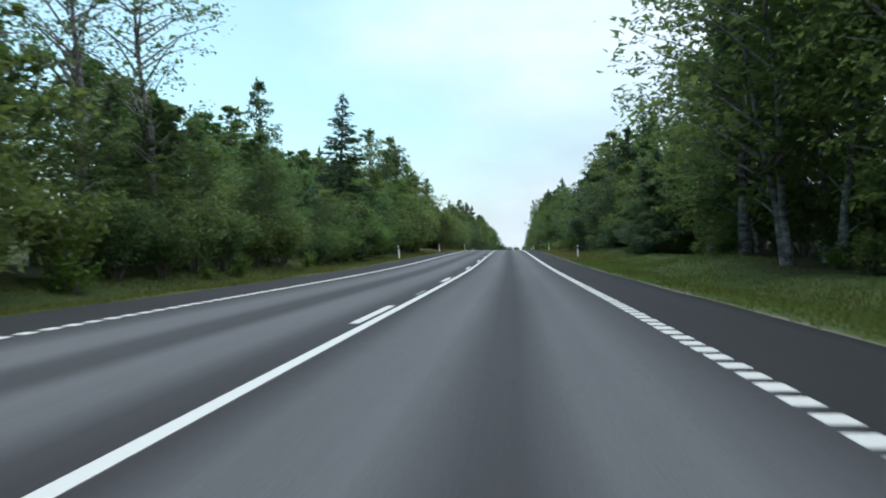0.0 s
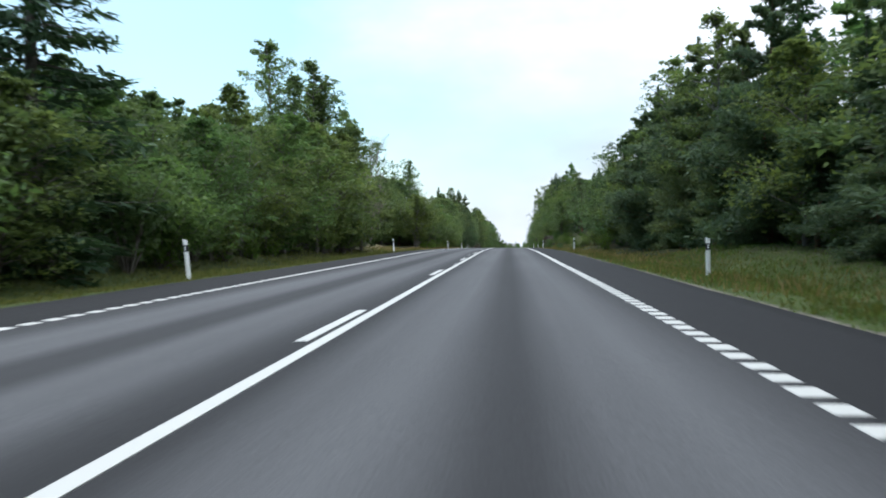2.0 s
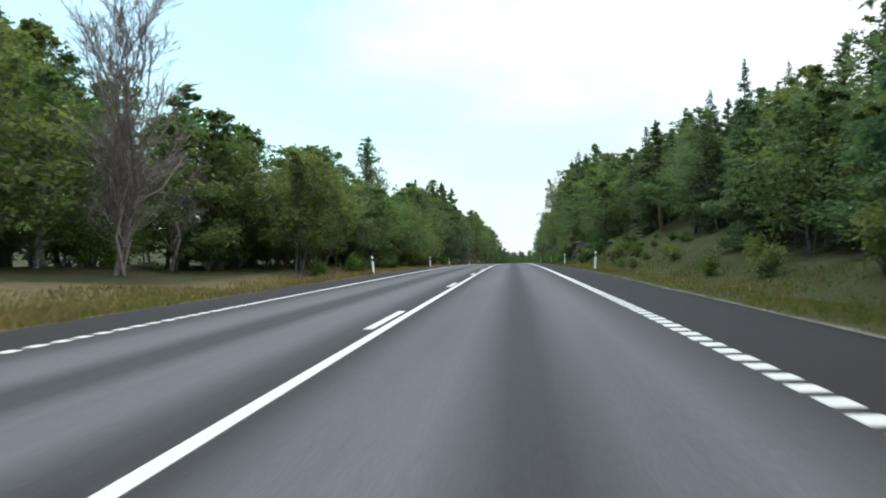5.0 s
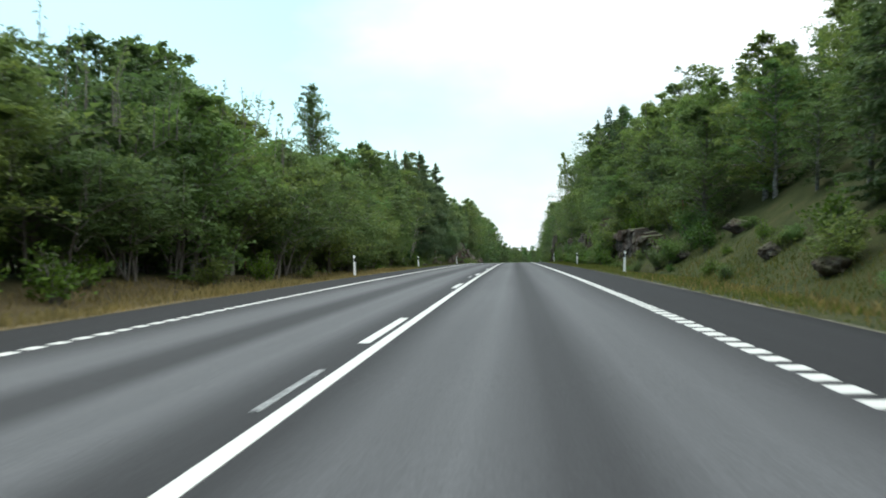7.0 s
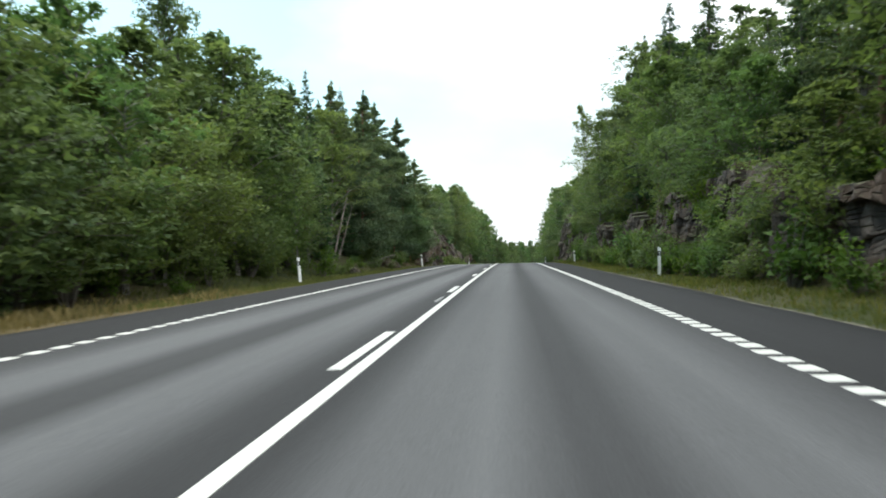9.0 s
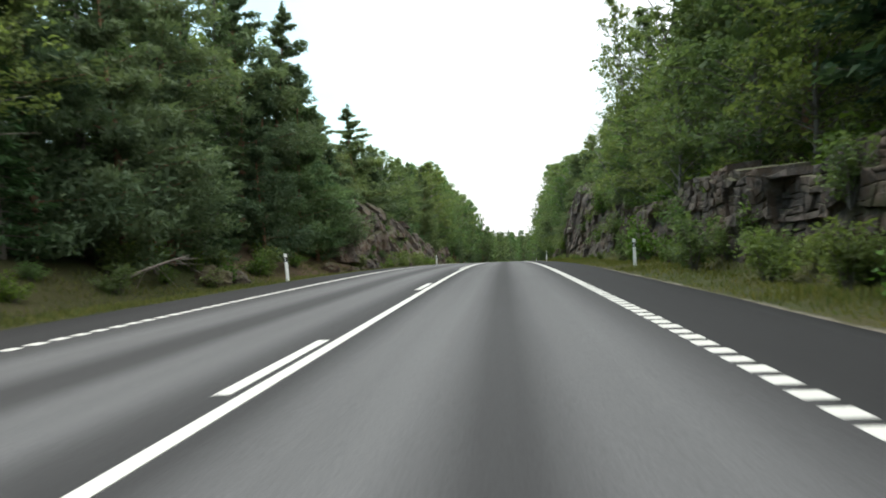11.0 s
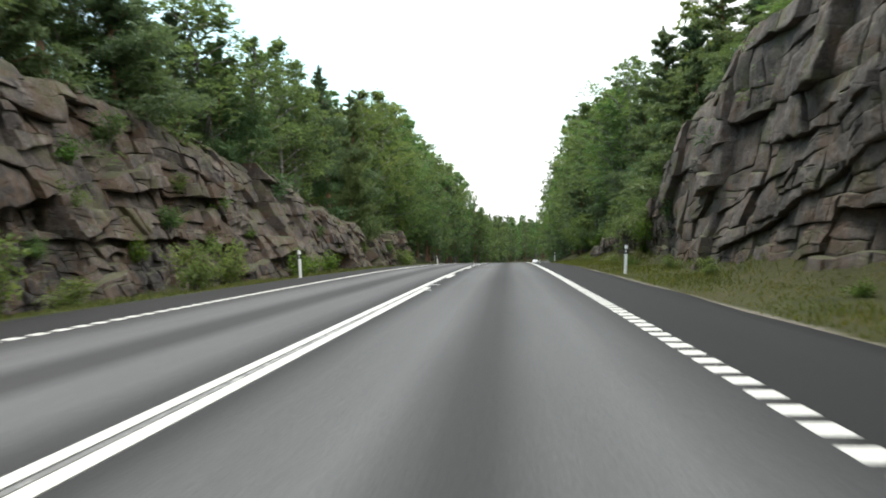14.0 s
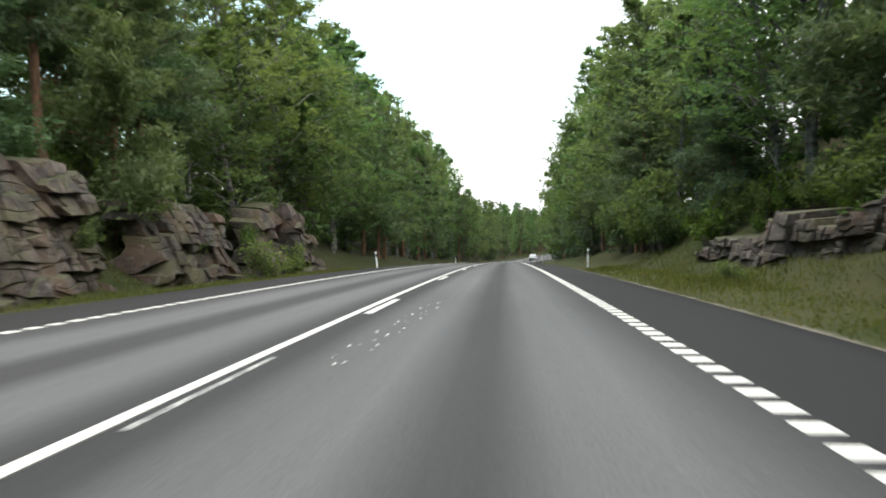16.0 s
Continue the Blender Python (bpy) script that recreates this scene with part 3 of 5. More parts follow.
def build_rock(name, side, table, y0, y1, material, label, lean, seed, foot, size, tilt, step, dips, wild):
    """A blasted face of angular blocks, each with chipped edges and its own set-back, with open joints between them."""
    rs = np.random.RandomState(seed)
    hmax = max(table[1]) + 1.0
    pieces = []
    for b in np.arange(y0, y1, 12.0):
        poly = np.array([(b, -0.8), (min(b + 12.0, y1), -0.8), (min(b + 12.0, y1), hmax), (b, hmax)])
        split_face(poly, (0.0, rs.normal(size=2) * 0.05, poly.mean(0)), size, rs, wild, tilt, step, dips, pieces)
    base = (EDGE_R + foot) if side > 0 else (EDGE_L - foot)
    built = []
    for poly, (a, g, c) in pieces:
        top = np.interp(poly[:, 0], *table) + 0.5 * soft_noise(poly[:, 0] * 0.35, poly[:, 0] * 0, seed)
        mid = poly.mean(0)
        if np.interp(mid[0], *table) < 0.25 or mid[1] > top.mean() + 0.25:
            continue
        poly = np.stack([poly[:, 0], np.minimum(poly[:, 1], top + 0.35)], -1)
        x, y = poly[:, 0], poly[:, 1]
        area = 0.5 * (np.dot(x, np.roll(y, -1)) - np.dot(y, np.roll(x, -1)))
        if abs(area) < 0.02:
            continue
        if area < 0:
            poly = poly[::-1]
        # more corners along the long edges, worn out of line
        ring = []
        for i in range(len(poly)):
            p, q = poly[i], poly[(i + 1) % len(poly)]
            m = max(1, int(np.linalg.norm(q - p) / 0.36))
            ring += [p + (q - p) * (k / m) for k in range(m)]
        ring = np.array(ring)
        ring = ring + np.stack([soft_noise(ring[:, 0] * 2.2, ring[:, 1] * 2.2, 3), soft_noise(ring[:, 0] * 2.2 + 40, ring[:, 1] * 2.2, 4)], -1) * 0.10
        r = math.sqrt(abs(area))
        ctr = ring.mean(0)
        rel = ring - ctr
        dist = np.linalg.norm(rel, axis=1, keepdims=True) + 1e-6
        n = len(ring)
        chip = (0.02 + 0.05 * rs.uniform(size=(n, 1)) ** 2) * min(r, 1.4) + 0.015
        r1 = ring - rel / dist * np.minimum(0.010, 0.2 * dist)
        r2 = ring - rel / dist * np.minimum(0.4 * chip + 0.010, 0.3 * dist)
        r3 = ring - rel / dist * np.minimum(1.2 * chip + 0.010, 0.42 * dist)
        inner = [ctr + (r3 - ctr) * u for u in (0.78, 0.52, 0.26)]
        bulge = rs.uniform(0.02, 0.11) * min(r, 1.6)

        def depth(p):
            q = np.clip(1 - np.linalg.norm(p - ctr, axis=1) / dist.max(), 0, 1)
            d = a + (p - c) @ g + bulge * q ** 0.6
            for k, (f, h) in enumerate(((0.8, 0.10), (1.9, 0.055), (4.3, 0.030), (9.5, 0.014))):
                d = d + h * soft_noise(p[:, 0] * f, p[:, 1] * f * 1.15, seed + 8 + k)
            return d

        rings = [r1, r2, r3] + inner + [ctr[None]]
        sink = [(0.5 + 0.8 * rs.uniform(size=n)) * chip[:, 0] + 0.008, 0.25 * chip[:, 0], np.zeros(n)]
        push = [depth(ring) * 0 - 0.95] + [depth(q) - (sink[k] if k < 3 else 0.0) for k, q in enumerate(rings)]
        pts, push = np.concatenate([ring] + rings), np.concatenate(push)
        over = np.clip(pts[:, 1] - np.interp(pts[:, 0], *table) + 1.3, 0, 2.2)
        turn = 1.3 * np.clip(1 - np.interp(pts[:, 0], *table) / 3.2, 0, 1)
        out = turn + lean * np.maximum(pts[:, 1], 0) + 0.8 * lean * over ** 2 * np.clip(np.interp(pts[:, 0], *table) - 3.5, 0, 1) + 0.45 * soft_noise(pts[:, 0] * 0.13, pts[:, 1] * 0.2, seed + 2)
        lat = base + side * (out - push)
        pts[:n, 1] += 0.1
        V = np.stack([lat + along(PLAN, pts[:, 0]), pts[:, 0], along(RISE, pts[:, 0]) + pts[:, 1] - 0.35], -1)
        i = np.arange(n)
        j = (i + 1) % n
        F = []
        for k in range(6):
            F += [np.stack([k * n + i, k * n + j, (k + 1) * n + j], -1), np.stack([k * n + i, (k + 1) * n + j, (k + 1) * n + i], -1)]
        F.append(np.stack([6 * n + i, 6 * n + j, np.full(n, 7 * n)], -1))
        F = np.concatenate(F)
        built.append((abs(area), V, F[:, ::-1] if side > 0 else F))
    # the larger blocks are pieces of their own, the small ones stay joined
    built.sort(key=lambda b: -b[0])
    rest, V, F, count = built[300:] or built[-20:], [], [], 0
    for area, v, f in rest:
        V.append(v)
        F.append(f + count)
        count += len(v)
    me = quads_mesh(name, np.concatenate(V), np.concatenate(F), material, True)
    me.set_sharp_from_angle(angle=radians(42))
    face = tagged(new(name, me), label, "rock face", kind="structure")
    for area, v, f in built[:len(built) - len(rest)]:
        me = quads_mesh("rock_block", v, f, material, True)
        me.set_sharp_from_angle(angle=radians(42))
        part("rock_block", me, face)
    return face


def blocks_left(p):
    patch = max(0.0, float(soft_noise(np.array([p[0] * 0.12]), np.array([p[1] * 0.2]), 3)[0]))
    return (0.22 + 0.8 * patch) * (2.6 if p[1] > 2.6 and p[0] < 302 else 1.0)


def blocks_right(p):
    patch = max(0.0, float(soft_noise(np.array([p[0] * 0.10]), np.array([p[1] * 0.2]), 5)[0]))
    return (0.11 if p[0] > 306 else 0.14 if p[0] < 199 else 1.2 if p[0] > 284 else 0.5 if p[0] > 250 else 0.3) * (0.7 + 1.6 * patch) * (1.5 if p[1] > 3.5 else 1.0)


build_rock("rock_cut_left", -1, CUT_L, 261, 357, ROCK_L, "reddish brown blasted rock face beside the road", 0.36, 13, 3.2, blocks_left, 0.09, 0.055, (0.05, -0.08), 0.13)
build_rock("rock_cut_right", 1, CUT_R, 176, 347, ROCK_R, "dark grey fractured rock face beside the road", 0.15, 41, 3.3, blocks_right, 0.050, 0.034, (-0.02, 0.04), 0.085)


def make_boulder(seed, material):
    bm = bmesh.new()
    bmesh.ops.create_icosphere(bm, subdivisions=4, radius=0.5)
    for v in bm.verts:
        n = v.co.normalized()
        r = 0.5 + 0.16 * noise.noise(n * 1.5 + Vector((seed, 0, 0))) + 0.05 * noise.noise(n * 5 + Vector((0, seed, 0)))
        c = noise.cell_vector(n * 1.6 + Vector((seed, seed, 0)))
        r -= 0.09 * c.x
        v.co = Vector((n.x * r * 1.25, n.y * r, n.z * r * 0.8))
    return bm_mesh("boulder", bm, material)


BOULDERS = [make_boulder(s, m) for s, m in ((1.0, ROCK_R), (5.0, ROCK_L), (9.0, ROCK_R))]
rng = random.Random(7)


def put_boulder(lat, y, size, k=None):
    ob = new("boulder", BOULDERS[rng.randrange(3) if k is None else k])
    ob.matrix_world = Matrix.Translation(place(lat, y, size * 0.18)) @ Euler((rng.uniform(-.2, .2), rng.uniform(-.2, .2), rng.uniform(0, 6.3))).to_matrix().to_4x4() @ Matrix.Diagonal((size, size, size, 1))
    return tagged(ob, "mossy grey boulder lying on the bank" if lat > 0 else "reddish boulder lying in the grass", "boulder")


put_boulder(9.9, 161.0, 0.95, 0)
put_boulder(10.8, 157.5, 0.7, 2)
for lat, y, s in ((10.4, 167.0, 0.8), (11.6, 174.5, 1.0), (10.0, 178.0, 0.7), (-9.8, 243.5, 1.3), (-9.6, 246.0, 0.9), (-9.3, 227.0, 0.8), (-9.5, 262.0, 1.1),
                  (-9.0, 266.5, 0.8), (-8.9, 270.0, 0.6), (-8.8, 287.0, 0.7), (9.2, 206.0, 1.0), (9.0, 271.0, 0.6)):
    put_boulder(lat, y, s)


# ---- roadside posts ----
def plastic(name, c, rough=0.45):
    k = Mat(name, rough, 0.4)
    n = k.noise(k.coords("Object"), 18.0, 4.0, 0.65)
    k.colour(k.mix(k.ramp(n, [(0.4, 0.0), (0.75, 0.35)]), c, tuple(v * 0.6 for v in c)))
    return k.m


POST_WHITE, POST_BLACK, REFLECT = plastic("white_plastic", (0.88, 0.88, 0.86)), plastic("black_plastic", (0.02, 0.02, 0.022)), plastic("reflector_white", (0.85, 0.86, 0.88), 0.2)


def post_section(z0, z1, grow=0.0, cut=0.0, material=None, name="post_body"):
    """A rounded, slightly triangular hollow post between two heights; cut slopes its top."""
    ring = []
    for i in range(16):
        a = 2 * math.pi * i / 16
        r = 0.062 + 0.008 * math.cos(3 * a) + grow
        ring.append((r * math.cos(a), 0.72 * r * math.sin(a)))
    bm = bmesh.new()
    lo = [bm.verts.new((x, y, z0)) for x, y in ring]
    hi = [bm.verts.new((x, y, z1 - cut * (x / 0.07 + 1) * 0.5)) for x, y in ring]
    for i in range(16):
        bm.faces.new((lo[i], lo[(i + 1) % 16], hi[(i + 1) % 16], hi[i]))
    bm.faces.new(hi)
    bm.faces.new(lo[::-1])
    bmesh.ops.bevel(bm, geom=[e for e in bm.edges if e.verts[0] in hi and e.verts[1] in hi], offset=0.006, segments=2, affect="EDGES")
    return bm_mesh(name, bm, material, False)


def box_mesh(name, x, y, z, sx, sy, sz, material, bevel=0.004):
    bm = bmesh.new()
    bmesh.ops.create_cube(bm, size=1.0, matrix=Matrix.Translation((x, y, z)) @ Matrix.Diagonal((sx, sy, sz, 1)))
    if bevel:
        bmesh.ops.bevel(bm, geom=bm.edges[:], offset=bevel, segments=2, affect="EDGES")
    return bm_mesh(name, bm, material)


def make_post():
    post = tagged(new("delineator_post"), "white plastic roadside post with black band and reflector", "roadside post", "posts along the verges")
    part("post_body", post_section(-0.35, 0.80, material=POST_WHITE), post)
    part("black_band", post_section(0.80, 0.985, 0.0005, material=POST_BLACK, name="black_band"), post, "black plastic band")
    part("post_top", post_section(0.985, 1.16, 0.0, 0.05, POST_WHITE, "post_top"), post)
    part("reflector", box_mesh("reflector", 0.0, -0.050, 0.892, 0.034, 0.012, 0.11, REFLECT), post, "white rectangular reflector")
    return post


POST = make_post()
spots = [(7.4, 66.7), (7.3, 106.9), (6.5, 146.0), (7.1, 178.5), (7.3, 208.1), (7.1, 245.1), (6.45, 298.5), (6.95, 351.7), (7.0, 420.0),
         (-7.1, 65.3), (-7.6, 104.5), (-6.65, 146.2), (-6.85, 178.0), (-7.45, 208.1), (-6.8, 244.0), (-6.2, 299.0), (-6.85, 357.9), (-7.0, 425.0)]
for i, (lat, y) in enumerate(spots):
    m = Matrix.Translation(place(lat, y, -0.02)) @ Euler((rng.uniform(-.03, .03), rng.uniform(-.05, .05) + (-0.07 if lat < 0 else 0.03), rng.uniform(-.15, .15) + (math.pi if lat < 0 else 0) * 0)).to_matrix().to_4x4()
    if i == 0:
        POST.matrix_world = m
    else:
        copy_thing(POST, m)


# ---- trees ----
def tube(points, radii, sides=7):
    """Rings of vertices along a line, for trunks and limbs."""
    pts = [Vector(p) for p in points]
    v, f = [], []
    for i, p in enumerate(pts):
        d = (pts[min(i + 1, len(pts) - 1)] - pts[max(i - 1, 0)]).normalized()
        a = d.cross(Vector((0.31, 0.95, 0.12))).normalized()
        b = d.cross(a)
        for k in range(sides):
            t = 2 * math.pi * k / sides
            v.append(p + (a * math.cos(t) + b * math.sin(t)) * radii[i])
    for i in range(len(pts) - 1):
        for k in range(sides):
            f.append((i * sides + k, i * sides + (k + 1) % sides, (i + 1) * sides + (k + 1) % sides, (i + 1) * sides + k))
    return v, f


def join_tubes(name, tubes, material, root=0):
    """One mesh of many tubes; the first root corners of each are one and the same point."""
    v, f = [], []
    if root:
        v.append(tuple(tubes[0][0][0]))
    for tv, tf in tubes:
        o = len(v) - root
        v += [tuple(p) for p in tv[root:]]
        for q in tf:
            q = [0 if i < root else i + o for i in q]
            f.append(tuple(q) if not root or q.count(0) < 2 else tuple(sorted(set(q), key=q.index)))
    if root:
        f = [t for q in f for t in ((q[0], q[1], q[2]), (q[0], q[2], q[3]) if len(q) > 3 else None) if t]
    return quads_mesh(name, v, f, material, True)


def leaves_mesh(name, centres, size, rs, material, flat=0.5, aspect=0.62, axis=None, spread=0.35):
    """Many small folded leaf sprays, each of two triangles."""
    n = len(centres)
    nor = rs.normal(size=(n, 3))
    nor[:, 2] = np.abs(nor[:, 2]) + flat
    nor /= np.linalg.norm(nor, axis=1)[:, None]
    ax = rs.normal(size=(n, 3)) if axis is None else axis + rs.normal(size=(n, 3)) * spread
    u = ax - (ax * nor).sum(1)[:, None] * nor
    u /= np.linalg.norm(u, axis=1)[:, None] + 1e-6
    w = np.cross(nor, u)
    s = size * rs.uniform(0.6, 1.4, size=(n, 1))
    a, b = centres - u * s + w * s * aspect, centres + u * s * 1.25
    c = centres - u * s * rs.uniform(0.3, 0.9, size=(n, 1)) - w * s * aspect + nor * s * 0.2
    return quads_mesh(name, np.stack([a, c, b], 1).reshape(-1, 3), np.arange(3 * n).reshape(-1, 3), material)


def whole_tree(name, trunk, crown, label, category="tree"):
    ob = tagged(new(name), label, category, "trees along the road")
    part("trunk", trunk, ob)
    if crown:
        part("crown", crown, ob)
    return ob


def make_broadleaf(name, label, seed, height, width, low, leaves, leaf, leaf_mat, bark, lobes=26, stems=1, shape=0.55, size=0.55, sides=5, heart=16, shoots=0):
    """A leafy tree: stems with limbs, and clumps of leaves round the limbs' ends. shape: where along its height the crown is widest."""
    rs = np.random.RandomState(seed)
    tubes, ends = [], []
    for st in range(stems):
        lean = rs.normal(size=2) * (0.05 if stems == 1 else 0.16)
        off = rs.normal(size=2) * (0.0 if stems == 1 else 0.25)
        pts = []
        for k in range(8):
            z = height * 0.93 * k / 7
            wob = rs.normal(size=2) * 0.05 * (k > 0) * height / 12
            pts.append((off[0] + lean[0] * z + wob[0], off[1] + lean[1] * z + wob[1], z - 0.3 * (k == 0)))
        r0 = 0.011 * height * (1.0 if stems == 1 else 0.6) + 0.02
        tubes.append(tube(pts, [r0 * (1 - 0.9 * k / 7) * (1.25 if k == 0 else 1) for k in range(8)], 8))
        for b in range(lobes // stems):
            h = low + (1 - low) * ((b + rs.uniform(0, 1)) / (lobes // stems)) ** 0.9
            t = (h - low) / (1 - low)
            prof = math.sin(math.pi * min(max(t, 0.03), 0.97) ** (math.log(0.5) / math.log(shape))) ** 0.7
            reach = width * 0.5 * prof * rs.uniform(0.65, 1.2)
            a = rs.uniform(0, 2 * math.pi)
            zz = h * height * 0.97
            k = min(zz / (height * 0.93) * 7, 6.99)
            i = int(k)
            stem = np.array(pts[i]) * (1 - k + i) + np.array(pts[i + 1]) * (k - i)
            start = stem - np.array([0, 0, min(reach * 0.55, zz * 0.3)])
            tip = stem + np.array([math.cos(a) * reach, math.sin(a) * reach, rs.uniform(-0.1, 0.25) * reach])
            mid = (start + tip) / 2 + np.array([0, 0, 0.12 * reach])
            tubes.append(tube([start, mid, tip], [0.035 * height / 12 + 0.01, 0.024 * height / 12, 0.008], sides))
            ends.append((mid * 0.35 + tip * 0.65, max(reach * 0.42, 0.35 * size * 2), 0.7))
            ends.append((tip, max(reach * 0.30, 0.5 * size), 1.0))
        # leaves close round the stem, up to a tapered top
        for b in range(10):
            t = 0.35 + 0.65 * (b + 0.5) / 10
            k = min((low + (1 - low) * t) * 7, 6.99)
            i = int(k)
            at = np.array(pts[i]) * (1 - k + i) + np.array(pts[i + 1]) * (k - i)
            ends.append((at + rs.normal(size=3) * 0.02 * width, width * (0.06 + 0.15 * (1 - t)), 0.8))
    # upright shoots that stand free above the crown
    free = []
    for b in range(shoots):
        a, r = rs.uniform(0, 2 * math.pi), width * 0.42 * rs.uniform(0.1, 1.0)
        foot = np.array([math.cos(a) * r, math.sin(a) * r, height * (0.90 - 0.22 * (2 * r / width) ** 2)])
        tip = foot + np.array([rs.normal() * 0.25, rs.normal() * 0.25, rs.uniform(0.9, 1.9)])
        tubes.append(tube([foot - np.array([0, 0, 1.2]), foot, tip], [0.03, 0.022, 0.008], 4))
        u = rs.uniform(0.0, 1.0, size=(16, 1))
        free.append(foot + (tip - foot) * u + rs.normal(size=(16, 3)) * 0.09)
    # each clump is broken up into small sprays; a coarser heart keeps the crown closed
    per = max(4, leaves / sum(e[2] for e in ends))
    cs, core = [], []
    for c, r, wgt in ends:
        m = max(6, int(per * wgt * rs.uniform(0.5, 1.5)))
        k = 5
        sub = c + np.clip(rs.normal(size=(k, 3)), -1.5, 1.5) * np.array([0.52, 0.52, 0.36]) * r
        pick = rs.randint(0, k, m)
        cs.append(sub[pick] + np.clip(rs.normal(size=(m, 3)), -1.7, 1.7) * np.array([0.27, 0.27, 0.13]) * r)
        if wgt < 1:
            core.append(c * np.array([0.55, 0.55, 1.0]) + rs.normal(size=(heart, 3)) * np.array([0.5, 0.5, 0.45]) * r)
    cs, core = np.concatenate(cs + free), np.concatenate(core)
    cs, core = cs[cs[:, 2] > 0.1], core[core[:, 2] > 0.3]
    sizes = np.concatenate([np.full(len(cs), leaf), np.full(len(core), leaf * 1.75)])[:, None]
    return whole_tree(name, join_tubes("trunk", tubes, bark), leaves_mesh("crown", np.concatenate([cs, core]), sizes, rs, leaf_mat, 1.1), label)


def make_spruce(name, label, seed, height, width, low, sprays, material, bark, twigs=0.6):
    """A spruce: whorls of drooping branches that shorten towards a pointed top."""
    rs = np.random.RandomState(seed)
    tubes = [tube([(0, 0, -0.3), (0.03, 0, height * 0.3), (-0.02, 0.03, height * 0.7), (0, 0, height)], [0.014 * height + 0.03, 0.011 * height, 0.005 * height, 0.006], 8)]
    cs, ax = [], []
    z = low * height
    while z < height * 0.985:
        t = (z / height - low) / (1 - low)
        reach = width * 0.5 * (1 - t) ** 0.8 * (0.55 + 0.45 * min(1, t * 6 + 0.4))
        for b in range(rs.randint(5, 8)):
            a, r = rs.uniform(0, 2 * math.pi), max(0.14, reach * rs.uniform(0.6, 1.15))
            d = np.array([math.cos(a), math.sin(a), 0])
            droop = rs.uniform(0.10, 0.35) * r * (1 - 0.8 * t)
            p0, p1, p2 = np.array([0, 0, z]), np.array([0, 0, z - droop * 0.7]) + d * r * 0.6, np.array([0, 0, z - droop * 0.75 + 0.05 * r]) + d * r
            if r > twigs:
                tubes.append(tube([p0, p1, p2], [0.02 + 0.006 * r, 0.014, 0.005], 4))
            m = max(3, int(sprays * r))
            u = rs.uniform(0.12, 1.0, size=(m, 1)) ** 0.8
            q = p0 * (1 - u) ** 2 + 2 * p1 * u * (1 - u) + p2 * u ** 2
            side = np.array([-d[1], d[0], 0]) * rs.uniform(-0.30, 0.30, size=(m, 1)) * r * (1.15 - u * 0.8)
            q = q + side + rs.normal(size=(m, 3)) * 0.05
            q[:, 2] -= np.abs(side).sum(1) * 0.35 + rs.uniform(0, 0.16, m)
            cs.append(q)
            ax.append(d * 0.8 + side * 1.6 / max(r, 0.3) + np.array([0, 0, -0.45]))
        z += rs.uniform(0.26, 0.46) * (0.6 + 0.5 * (1 - t)) * height / 12
    cs, ax = np.concatenate(cs), np.concatenate(ax)
    return whole_tree(name, join_tubes("trunk", tubes, bark), leaves_mesh("crown", cs, ((0.17 if sprays > 12 else 0.27) * (1.0 - (0.4 if sprays > 12 else 0.6) * np.clip(cs[:, 2:] / height, 0, 1) ** 1.5)), rs, material, 0.6, 0.40, ax, 0.25), label)


